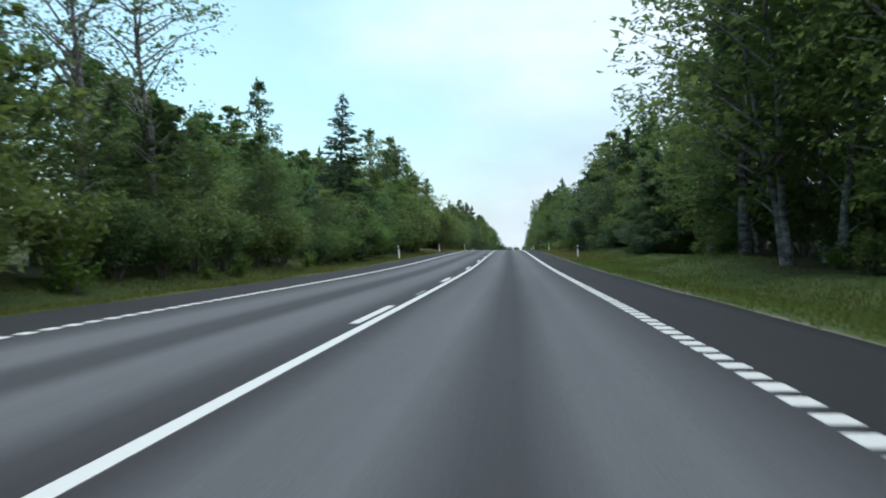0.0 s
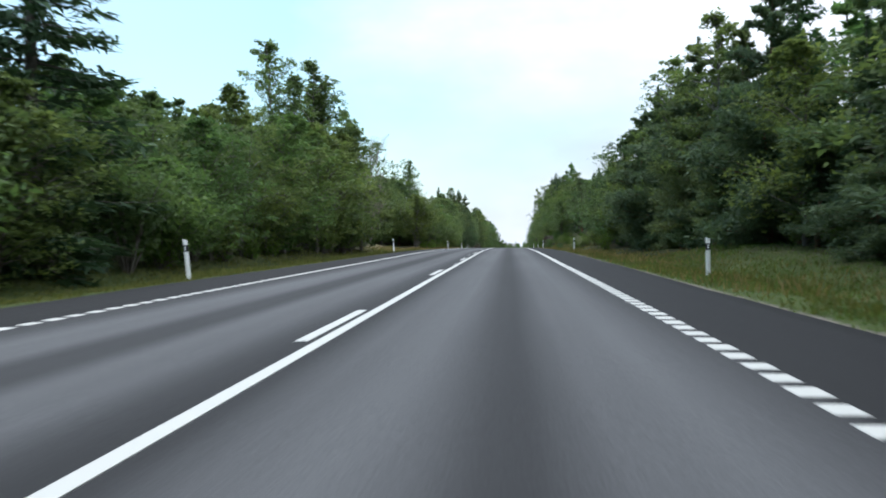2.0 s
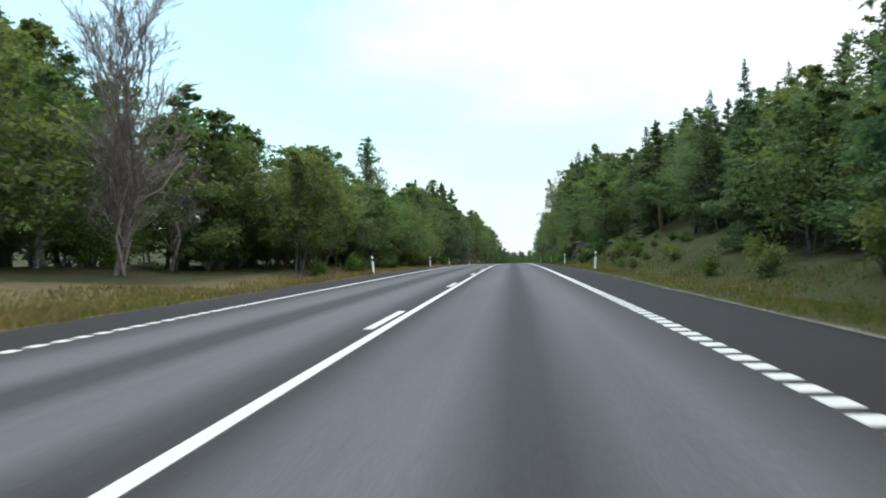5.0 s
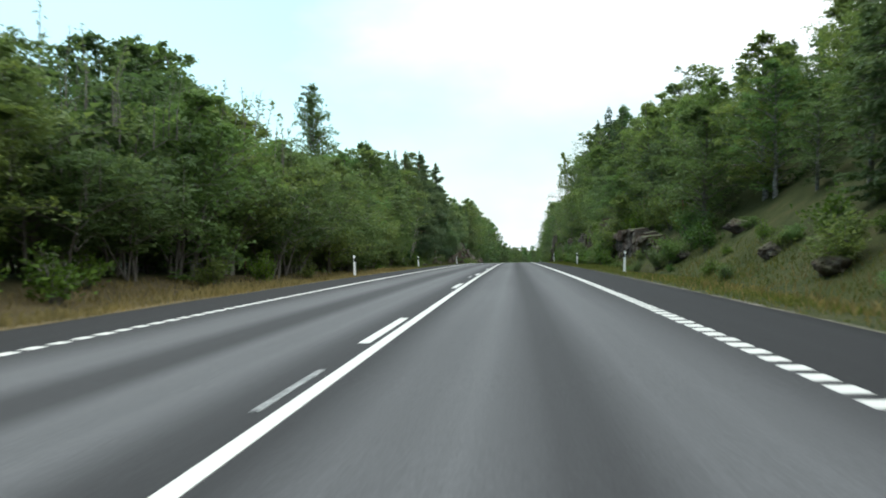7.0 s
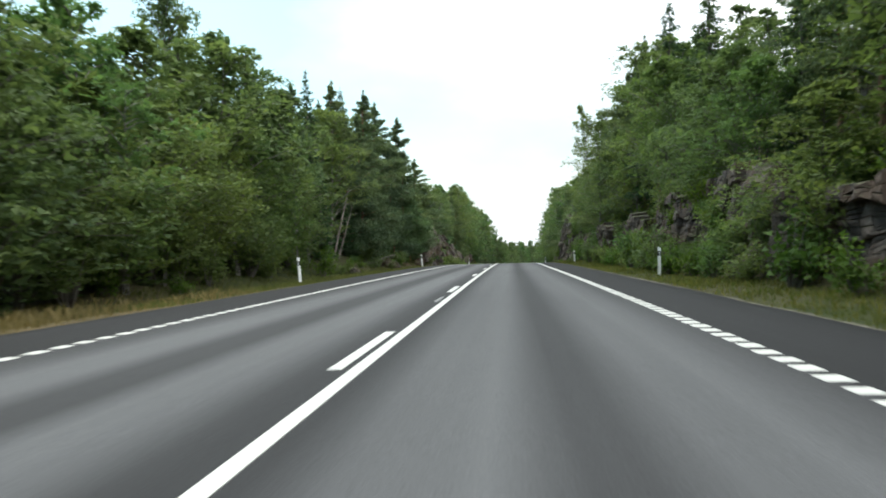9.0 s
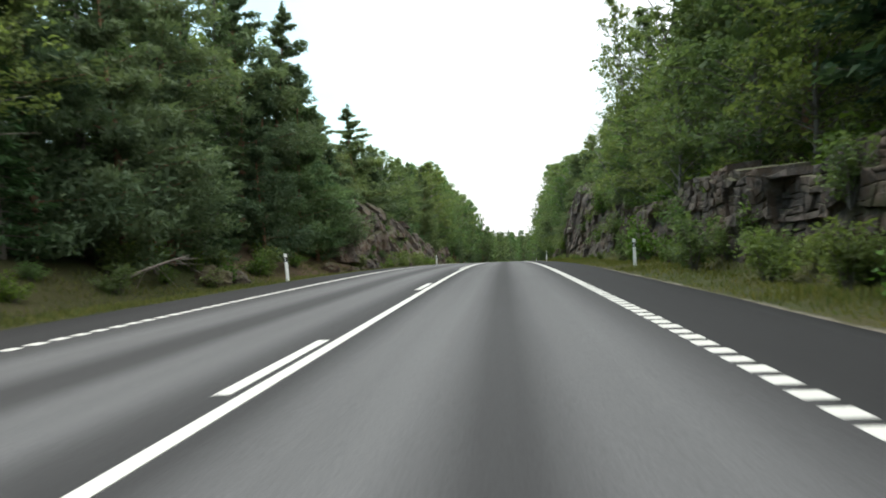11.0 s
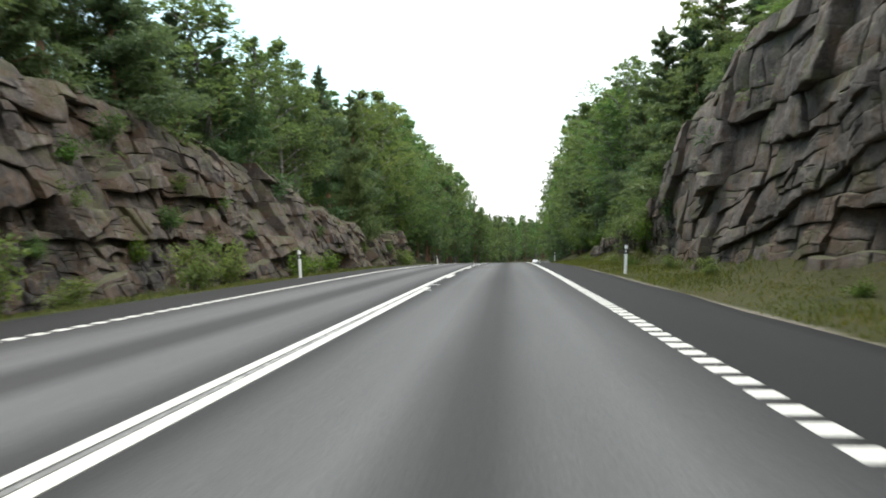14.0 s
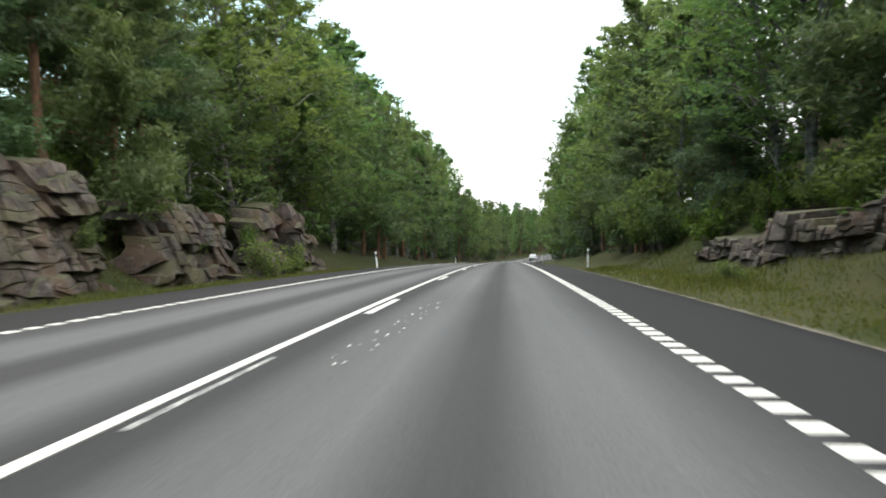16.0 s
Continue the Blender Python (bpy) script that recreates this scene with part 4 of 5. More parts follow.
def make_pine(name, label, seed, height, width, low, sprays, material, bark, needle=0.0):
    """A pine: a bare reddish stem, crooked limbs and flat tufts of needles."""
    rs = np.random.RandomState(seed)
    pts = [(0.12 * math.sin(k * 1.1 + seed) * height / 12 * (k > 0), 0.12 * math.cos(k * 0.9 + seed) * height / 12 * (k > 0), height * k / 7 - 0.3 * (k == 0)) for k in range(8)]
    tubes = [tube(pts, [(0.0125 * height + 0.03) * (1 - 0.88 * k / 7) for k in range(8)], 8)]
    cs, ax = [], []
    for b in range(46):
        t = ((b + rs.uniform(0, 1)) / 46) ** 0.8
        z = height * (low + (0.99 - low) * t)
        reach = width * 0.5 * (1.02 - t) ** 0.8 * min(1.0, 0.6 + 2.5 * t) * rs.uniform(0.55, 1.2) + 0.08
        a = rs.uniform(0, 2 * math.pi)
        k = min(z / height * 7, 6.99)
        i = int(k)
        stem = np.array(pts[i]) * (1 - k + i) + np.array(pts[i + 1]) * (k - i)
        d = np.array([math.cos(a), math.sin(a), rs.uniform(-0.12, 0.25) + 0.45 * t])
        tip = stem + d * reach
        mid = stem + d * reach * 0.5 + np.array([0, 0, rs.uniform(-0.1, 0.15) * reach])
        tubes.append(tube([stem, mid, tip], [0.03 * height / 12 + 0.012, 0.022, 0.008], 5))
        for u in (0.25, 0.62, 0.95):
            c = stem * (1 - u) + tip * u
            m = int(0.85 * sprays * (0.5 + reach * 0.4) * (1.15 - 0.55 * t))
            q = np.clip(rs.normal(size=(m, 3)), -1.7, 1.7) * np.array([0.40, 0.40, 0.20]) * (0.5 + 0.3 * reach) * (1.05 - 0.78 * t)
            cs.append(c + q)
            ax.append(q * 1.2 + np.array([d[0], d[1], 0.5]) * 0.5)
    m = sprays
    u = rs.uniform(0, 1, size=(m, 1))
    lead = np.array(pts[-1]) + np.concatenate([rs.normal(size=(m, 2)) * 0.16 * (1.05 - u), (u - 0.75) * 0.11 * height], 1)
    cs.append(lead)
    ax.append(np.concatenate([rs.normal(size=(m, 2)) * 0.5, np.ones((m, 1))], 1))
    for b in range(6):
        z, a, r = height * rs.uniform(0.15, low), rs.uniform(0, 6.28), rs.uniform(0.5, 1.3)
        tubes.append(tube([(0, 0, z), (math.cos(a) * r * 0.5, math.sin(a) * r * 0.5, z + 0.05), (math.cos(a) * r, math.sin(a) * r, z - 0.1)], [0.02, 0.014, 0.005], 4))
    cs, ax = np.concatenate(cs), np.concatenate(ax)
    size = np.full((len(cs), 1), needle or (0.15 if sprays < 90 else 0.128))
    size[::14] *= 1.6
    return whole_tree(name, join_tubes("trunk", tubes, bark), leaves_mesh("crown", cs, size, rs, material, 0.3, 0.38, ax, 0.5), label)


def make_bare(name, label, seed, height, width, bark):
    """A dead tree: trunk, limbs and fine bare twigs."""
    rs = np.random.RandomState(seed)
    tubes = []

    def grow(p, d, ln, r, depth):
        q = p + d * ln
        mid = (p + q) / 2 + rs.normal(size=3) * ln * 0.05
        tubes.append(tube([p, mid, q], [r, r * 0.8, r * 0.55], 6 if depth < 2 else 4 if depth < 3 else 3))
        if depth >= 4:
            return
        for _ in range((20, 7, 5, 4)[depth]):
            u = rs.uniform(0.3, 1.0)
            e = d * rs.uniform(0.8, 1.3) + rs.normal(size=3) * 0.42
            e[2] = abs(e[2]) * 0.9 + (0.75 if depth == 0 else 0.35)
            e /= np.linalg.norm(e)
            grow(p + (q - p) * u, e, ln * rs.uniform(0.32, 0.55), max(0.013, r * 0.48 * (1.1 - 0.4 * u)), depth + 1)

    grow(np.array([0, 0, -0.3]), np.array([0.02, 0.01, 1.0]), height * 0.74, 0.0095 * height, 0)
    return whole_tree(name, join_tubes("trunk", tubes, bark), None, label)


def make_bush(name, label, seed, height, width, leaves, material, leaf=0.09):
    rs = np.random.RandomState(seed)
    tubes, cs = [], []
    for k in range(14):
        a, r = rs.uniform(0, 6.28), width * 0.5 * rs.uniform(0.2, 1.0)
        tip = np.array([math.cos(a) * r, math.sin(a) * r, height * rs.uniform(0.45, 1.0) * (1 - 0.35 * (2 * r / width) ** 2)])
        tubes.append(tube([(0, 0, -0.3), (0, 0, -0.2), tip * np.array([0.4, 0.4, 0.55]), tip], [0.0, 0.03, 0.018, 0.005], 4))
        m = leaves // 14
        u = rs.uniform(0.25, 1.05, size=(m, 1))
        cs.append(tip * np.concatenate([u, u, u ** 0.8], 1) + np.clip(rs.normal(size=(m, 3)), -1.8, 1.8) * np.array([0.2, 0.2, 0.15]) * (0.5 + width * 0.22))
    cs = np.concatenate(cs)
    cs = cs[cs[:, 2] > 0.03]
    ob = tagged(new(name), label, "bush", "bushes along the road")
    part("stem", join_tubes("stem", tubes, BARK_GREY, 4), ob)
    part("foliage", leaves_mesh("foliage", cs, leaf, rs, material, 0.4, 0.6), ob)
    return ob


BIRCH = "leafy birch tree with a pale thin trunk"
BROAD = "dense green broadleaf tree at the forest edge"
SPRUCE = "dark green spruce with drooping branches"
PINE = "pine tree with a reddish bare lower trunk"
KINDS = {
    "birch": [make_broadleaf("birch_tree", BIRCH, 11, 14.0, 5.4, 0.10, 5700, 0.094, LEAF_BIRCH, BARK_BIRCH, 50, 1, 0.40),
              make_broadleaf("birch_tree", BIRCH, 12, 12.5, 4.6, 0.06, 5400, 0.091, LEAF_BIRCH, BARK_BIRCH, 50, 1, 0.36),
              make_broadleaf("birch_tree", BIRCH, 13, 13.0, 5.8, 0.14, 5400, 0.094, LEAF_BIRCH, BARK_BIRCH, 46, 2, 0.45)],
    "airy": [make_broadleaf("birch_tree", "tall open birch with thin foliage", 17, 14.0, 5.6, 0.30, 2900, 0.085, LEAF_BIRCH, BARK_BIRCH, 56, 1, 0.5, 0.4, 4, 1)],
    "broad": [make_broadleaf("broadleaf_tree", BROAD, 21, 9.0, 6.4, 0.03, 5700, 0.096, LEAF_BROAD, BARK_GREY, 54, 1, 0.38),
              make_broadleaf("broadleaf_tree", BROAD, 22, 8.0, 5.6, 0.02, 5400, 0.093, LEAF_BROAD, BARK_GREY, 54, 3, 0.40),
              make_broadleaf("broadleaf_tree", BROAD, 23, 10.0, 6.2, 0.04, 5700, 0.098, LEAF_BROAD, BARK_GREY, 54, 1, 0.44)],
    "orchard": [make_broadleaf("rowan_tree", "spreading low broadleaf tree with bare grey lower stems", 31, 8.5, 7.5, 0.25, 8600, 0.095, LEAF_BROAD, BARK_GREY, 48, 4, 0.5, shoots=16),
                make_broadleaf("rowan_tree", "spreading low broadleaf tree with bare grey lower stems", 32, 8.0, 7.0, 0.20, 8600, 0.095, LEAF_BROAD, BARK_GREY, 48, 3, 0.45, shoots=16)],
    "spruce": [make_spruce("spruce_tree", SPRUCE, 41, 13.5, 5.6, 0.03, 27, NEEDLE_DARK, BARK_GREY),
               make_spruce("spruce_tree", SPRUCE, 42, 13.0, 4.4, 0.04, 27, NEEDLE_DARK, BARK_GREY)],
    "pine": [make_pine("pine_tree", PINE, 51, 14.0, 5.4, 0.28, 110, NEEDLE_PINE, BARK_PINE, 0.112),
             make_pine("pine_tree", PINE, 52, 13.0, 4.8, 0.34, 110, NEEDLE_PINE, BARK_PINE, 0.112)],
    "low_pine": [make_pine("pine_tree", "bushy pine with branches down to the ground", 53, 9.0, 5.6, 0.02, 150, NEEDLE_PINE, BARK_PINE, 0.105),
                 make_pine("pine_tree", "bushy pine with branches down to the ground", 54, 10.0, 5.4, 0.04, 150, NEEDLE_PINE, BARK_PINE, 0.105)],
    "mid": [make_broadleaf("broadleaf_tree", BROAD, 61, 10.0, 6.0, 0.06, 3100, 0.126, LEAF_BROAD, BARK_GREY, 54, 1, 0.42, 0.42, 3, 10),
            make_broadleaf("birch_tree", BIRCH, 62, 13.0, 5.0, 0.08, 3000, 0.126, LEAF_BIRCH, BARK_BIRCH, 50, 1, 0.36, 0.40, 3, 10)],
    "mid_fir": [make_pine("pine_tree", PINE, 66, 13.0, 5.2, 0.20, 64, NEEDLE_PINE, BARK_PINE, 0.14),
                make_pine("pine_tree", PINE, 68, 13.0, 5.6, 0.10, 64, NEEDLE_PINE, BARK_PINE, 0.14),
                make_spruce("spruce_tree", SPRUCE, 67, 13.0, 4.8, 0.05, 15, NEEDLE_DARK, BARK_GREY, 1.4)],
    "far": [make_broadleaf("broadleaf_tree", BROAD, 63, 11.0, 6.0, 0.05, 1150, 0.18, LEAF_BROAD, BARK_GREY, 30, 1, 0.40, 0.45, 3, 7),
            make_broadleaf("birch_tree", BIRCH, 64, 13.0, 5.0, 0.06, 1150, 0.18, LEAF_BIRCH, BARK_BIRCH, 30, 1, 0.36, 0.42, 3, 7)],
    "far_fir": [make_pine("pine_tree", PINE, 69, 13.0, 5.6, 0.10, 19, NEEDLE_PINE, BARK_PINE, 0.22),
                make_pine("pine_tree", PINE, 70, 13.0, 5.2, 0.16, 19, NEEDLE_PINE, BARK_PINE, 0.22),
                make_spruce("spruce_tree", SPRUCE, 65, 14.0, 5.0, 0.05, 8, NEEDLE_DARK, BARK_GREY, 9.0)],
    "bush": [make_bush("bush", "low green bush at the edge of the verge", 71, 2.2, 2.8, 1050, LEAF_BROAD, 0.085),
             make_bush("sapling", "bright green young sapling bush", 72, 1.3, 1.5, 600, FERN_LEAF, 0.065)],
    "thicket": [make_bush("bush", "tall leafy bush closing the forest edge", 73, 3.4, 4.2, 2200, LEAF_BROAD, 0.09)],
    "bare": [make_bare("dead_tree", "dead leafless tree with fine grey twigs", 81, 14.5, 5.0, BARK_DEAD)],
}
def grown(ob):
    """The height that a tree's leaves or twigs really reach."""
    me = ob.children[-1].data
    co = np.empty(len(me.vertices) * 3, np.float32)
    me.vertices.foreach_get("co", co)
    return float(np.percentile(co[2::3], 100 if "spruce" in ob.name else 97.5 if "rowan" in ob.name else 99.6))


SIZE = {kind: [grown(ob) for ob in obs] for kind, obs in KINDS.items()}
used = set()
tree_rng = random.Random(20)


def put_tree(kind, lat, y, height, k=None, wide=1.0):
    """Stands a tree of that height on the ground."""
    k = tree_rng.randrange(len(KINDS[kind])) if k is None else k
    src = KINDS[kind][k]
    s = height / SIZE[kind][k]
    w = s ** 0.75 * wide * tree_rng.uniform(0.9, 1.12)
    tilt = 0.035
    m = Matrix.Translation(place(lat, y, -0.05)) @ Euler((tree_rng.gauss(0, tilt), tree_rng.gauss(0, tilt), tree_rng.uniform(0, 6.283))).to_matrix().to_4x4() @ Matrix.Diagonal((w, w, s, 1))
    if (kind, k) not in used:
        used.add((kind, k))
        src.matrix_world = m
        return src
    made = copy_thing(src, Matrix.Identity(4))
    made.matrix_basis = m
    return made


FAR = {}


def far_tree(kind, lat, y, height):
    """A tree of the wood's depth: kept for the joined mass."""
    k = tree_rng.randrange(len(KINDS[kind]))
    if kind == "far_fir" and tree_rng.random() < 0.5:
        k = tree_rng.randrange(2)
    s = height / SIZE[kind][k]
    w = s ** 0.75 * tree_rng.uniform(0.85, 1.15)
    m = Matrix.Translation(place(lat, y, -0.05)) @ Euler((0, 0, tree_rng.uniform(0, 6.283))).to_matrix().to_4x4() @ Matrix.Diagonal((w, w, s, 1))
    FAR.setdefault((kind, k), []).append(np.array(m))


def join_far(kind, k, places):
    """Repeats the source tree's trunk and crown at all its places, as one object of two materials."""
    src = KINDS[kind][k]
    V, F, which, n = [], [], [], 0
    mats = []
    for slot, ob in enumerate(src.children):
        me = ob.data
        co = np.empty(len(me.vertices) * 3, np.float32)
        me.vertices.foreach_get("co", co)
        co = np.concatenate([co.reshape(-1, 3), np.ones((len(me.vertices), 1), np.float32)], 1)
        tri = np.array([v for p in me.polygons for v in ([p.vertices[0], p.vertices[1], p.vertices[2]] if len(p.vertices) == 3 else [p.vertices[0], p.vertices[1], p.vertices[2], p.vertices[0], p.vertices[2], p.vertices[3]])]).reshape(-1, 3)
        mats.append(me.materials[0])
        for m in places:
            V.append((co @ m.T)[:, :3])
            F.append(tri + n)
            which.append(np.full(len(tri), slot, np.int32))
            n += len(co)
    name = "undergrowth" if kind == "bush" else "distant_conifers" if "fir" in kind else "distant_trees"
    me = quads_mesh(name, np.concatenate(V), np.concatenate(F), mats[0])
    for m in mats[1:]:
        me.materials.append(m)
    me.polygons.foreach_set("material_index", np.concatenate(which))
    tagged(new(name, me), "low green bushes and saplings under the trees" if kind == "bush" else "dense dark conifers deep in the roadside forest" if "fir" in kind else "dense green trees deep in the roadside forest", "undergrowth" if kind == "bush" else "forest", kind="stuff")


def put_top(kind, lat, y, top, k=None, wide=1.0):
    """Stands a tree so that it reaches that height above the road."""
    return put_tree(kind, lat, y, max(top - float(ground_rise(lat, y)), 1.0), k, wide)


# trees that stand out, with the height of their tops above the road
for kind, lat, y, top, k, w in (
        # left, along the first straight
        ("airy", -12.4, 35.6, 13.6, 0, 1.0), ("airy", -13.0, 31.5, 14.5, 0, 1.0), ("airy", -13.4, 27.0, 15.0, 0, 0.9), ("birch", -12.6, 24.0, 14.0, 0, 0.8), ("birch", -12.6, 48.5, 10.9, 1, 0.62), ("spruce", -12.3, 66.0, 13.9, 0, 1.4), ("broad", -12.2, 82.0, 8.8, 0, 1.0), ("broad", -11.2, 86.6, 8.2, 2, 1.1),
        ("birch", -15.4, 99.0, 15.6, 0, 1.0), ("birch", -14.6, 103.5, 15.2, 1, 1.0), ("birch", -13.0, 96.5, 12.6, 1, 0.9), ("birch", -13.2, 105.5, 13.8, 0, 0.9), ("birch", -12.8, 109.0, 12.3, 1, 0.8),
        ("bare", -16.4, 134.4, 14.2, 0, 1.1), ("bare", -17.5, 137.0, 8.4, 0, 1.4), ("bare", -16.0, 134.6, 6.6, 0, 1.5), ("bare", -17.0, 141.0, 7.0, 0, 1.4),
        # left, past the dry verge
        ("orchard", -12.4, 155.6, 6.4, 0, 0.72), ("orchard", -12.4, 160.5, 7.6, 1, 1.1), ("orchard", -12.8, 166.0, 8.1, 0, 1.0), ("orchard", -12.2, 174.0, 8.6, 1, 1.0), ("orchard", -12.0, 181.0, 7.8, 0, 1.0), ("orchard", -12.0, 185.5, 7.9, 1, 0.9),
        ("broad", -17.2, 142.0, 8.6, 0, 1.2), ("broad", -17.0, 146.5, 9.2, 2, 1.3), ("broad", -17.4, 151.5, 9.6, 1, 1.2), ("broad", -17.6, 167.0, 8.6, 1, 1.0), ("broad", -17.8, 171.5, 10.8, 0, 1.0), ("broad", -18.0, 176.0, 12.2, 2, 1.2),
        ("birch", -20.2, 179.5, 13.2, 0, 1.2), ("broad", -20.4, 184.0, 13.4, 1, 1.2), ("birch", -20.6, 188.5, 13.0, 1, 1.2), ("broad", -23.0, 187.0, 14.4, 0, 1.2), ("broad", -23.2, 193.0, 14.0, 2, 1.2), ("spruce", -23.0, 198.5, 13.8, 0, 1.2),
        ("birch", -23.0, 231.3, 23.0, 0, 0.78), ("birch", -23.6, 230.2, 21.4, 1, 0.66), ("birch", -22.4, 232.0, 20.0, 0, 0.6),
        ("broad", -13.6, 203.0, 9.7, 1, 1.1), ("broad", -13.9, 208.0, 10.9, 2, 1.1), ("birch", -13.2, 212.6, 12.0, 2, 1.3), ("broad", -14.4, 217.0, 13.0, 0, 1.1), ("birch", -14.0, 221.2, 13.0, 0, 1.2),
        ("broad", -11.3, 196.0, 6.2, 0, 1.2), ("broad", -11.6, 200.5, 6.7, 2, 1.25), ("birch", -10.4, 217.6, 7.3, 1, 0.7),
        ("spruce", -13.0, 228.6, 14.6, 1, 0.85), ("pine", -12.4, 224.0, 12.2, 1, 0.9), ("pine", -13.0, 235.2, 14.8, 0, 1.1), ("spruce", -13.2, 240.6, 16.2, 0, 0.85), ("pine", -12.8, 245.0, 16.2, 0, 1.1), ("spruce", -13.2, 252.0, 17.2, 1, 0.9), ("pine", -13.0, 255.6, 17.6, 0, 1.2), ("pine", -12.6, 260.0, 16.8, 1, 1.1),
        ("low_pine", -10.9, 264.2, 7.6, 0, 1.2), ("low_pine", -11.2, 268.0, 9.0, 1, 1.2), ("low_pine", -11.9, 272.6, 9.8, 0, 1.1), ("low_pine", -13.4, 266.4, 14.6, 1, 1.2), ("low_pine", -13.8, 270.6, 12.8, 0, 1.3), ("low_pine", -14.0, 278.0, 13.4, 0, 1.25), ("pine", -14.2, 274.6, 13.4, 0, 1.3),
        # left, above the rock
        ("pine", -13.2, 286.2, 16.0, 0, 1.5), ("low_pine", -13.0, 281.0, 11.2, 1, 1.1), ("pine", -13.2, 298.5, 14.0, 1, 1.4), ("pine", -14.8, 296.4, 14.2, 0, 1.3), ("pine", -14.6, 301.6, 14.2, 0, 1.2), ("low_pine", -13.4, 291.5, 11.6, 0, 1.1), ("birch", -13.4, 309.6, 14.8, 2, 1.4), ("birch", -13.4, 312.6, 13.4, 0, 1.1), ("birch", -13.2, 319.0, 15.6, 1, 1.2), ("birch", -13.2, 322.5, 15.0, 0, 1.1),
        ("pine", -13.0, 331.4, 16.7, 1, 1.1), ("pine", -12.8, 338.5, 16.0, 0, 1.0), ("birch", -12.8, 347.5, 18.4, 0, 1.1), ("birch", -13.0, 355.6, 20.2, 1, 1.2), ("birch", -13.0, 362.0, 20.6, 0, 1.2), ("birch", -13.0, 376.0, 21.4, 1, 1.2),
        # right
        ("birch", 13.4, 38.0, 17.5, 2, 1.2), ("birch", 13.2, 43.5, 17.2, 0, 1.3), ("low_pine", 14.6, 70.0, 12.0, 1, 1.3), ("broad", 15.0, 65.5, 10.6, 0, 1.1), ("low_pine", 13.2, 79.0, 12.2, 0, 1.0), ("birch", 13.4, 86.0, 12.8, 1, 1.0), ("birch", 13.4, 95.6, 13.0, 0, 0.9), ("spruce", 15.3, 80.2, 16.8, 1, 1.0), ("pine", 13.4, 90.5, 12.6, 0, 1.3), ("low_pine", 12.8, 98.6, 11.4, 1, 1.2), ("low_pine", 12.6, 104.4, 10.8, 0, 1.3), ("broad", 13.2, 109.6, 10.2, 2, 1.1), ("broad", 13.0, 115.8, 10.3, 0, 1.0),
        ("spruce", 13.4, 140.4, 10.6, 1, 0.8), ("spruce", 13.6, 147.0, 10.6, 0, 0.8), ("spruce", 13.2, 164.2, 11.6, 0, 1.0), ("pine", 13.4, 160.6, 10.9, 1, 1.3), ("birch", 13.6, 177.0, 11.5, 1, 1.0), ("birch", 13.8, 186.6, 12.4, 2, 1.0), ("birch", 13.6, 198.6, 14.0, 0, 1.2), ("birch", 13.4, 202.8, 13.4, 1, 1.1), ("spruce", 13.2, 208.4, 13.6, 1, 0.8),
        ("spruce", 14.2, 225.6, 18.4, 1, 1.35), ("spruce", 13.6, 236.0, 20.6, 0, 1.25), ("pine", 13.4, 244.0, 19.4, 0, 1.2), ("pine", 13.2, 250.6, 18.2, 1, 1.1), ("birch", 11.5, 268.4, 19.2, 1, 0.66), ("birch", 13.2, 274.0, 19.4, 0, 1.0), ("birch", 9.9, 249.0, 9.5, 1, 0.8), ("broad", 10.1, 199.4, 5.5, 0, 1.25), ("low_pine", 10.8, 306.6, 8.6, 0, 1.2), ("low_pine", 10.6, 310.4, 7.4, 1, 1.2),
        ("pine", 12.8, 291.0, 15.8, 0, 0.95), ("pine", 13.4, 297.0, 15.6, 1, 0.95), ("pine", 13.2, 310.0, 15.6, 0, 1.1), ("birch", 13.4, 317.6, 17.2, 1, 1.0), ("birch", 13.2, 335.0, 17.0, 2, 1.1), ("birch", 13.0, 350.8, 19.2, 0, 1.1), ("birch", 12.8, 366.0, 20.4, 1, 1.1), ("birch", 13.0, 381.6, 22.8, 0, 1.1),
        ("birch", 9.5, 317.3, 4.6, 1, 1.1), ("birch", 9.6, 321.4, 4.4, 0, 0.9)):
    put_top(kind, lat, y, top, k, w)


def mixed(weights):
    r = tree_rng.uniform(0, sum(weights.values()))
    for kind, w in weights.items():
        r -= w
        if r <= 0:
            return kind
    return kind


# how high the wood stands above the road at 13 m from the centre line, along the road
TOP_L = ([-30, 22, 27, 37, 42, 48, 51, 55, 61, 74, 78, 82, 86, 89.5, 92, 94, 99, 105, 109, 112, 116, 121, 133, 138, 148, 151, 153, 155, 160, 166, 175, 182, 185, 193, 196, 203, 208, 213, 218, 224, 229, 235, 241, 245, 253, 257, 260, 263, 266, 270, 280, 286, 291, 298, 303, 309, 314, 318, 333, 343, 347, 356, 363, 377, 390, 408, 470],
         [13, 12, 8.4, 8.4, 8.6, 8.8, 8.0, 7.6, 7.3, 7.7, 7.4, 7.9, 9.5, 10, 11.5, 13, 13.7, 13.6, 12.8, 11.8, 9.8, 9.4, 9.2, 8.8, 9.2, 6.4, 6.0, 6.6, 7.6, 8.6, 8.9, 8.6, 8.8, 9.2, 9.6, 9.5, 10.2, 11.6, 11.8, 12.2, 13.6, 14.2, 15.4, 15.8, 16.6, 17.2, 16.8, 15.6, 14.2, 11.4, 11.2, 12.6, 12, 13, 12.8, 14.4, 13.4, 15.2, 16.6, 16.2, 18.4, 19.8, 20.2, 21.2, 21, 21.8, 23])
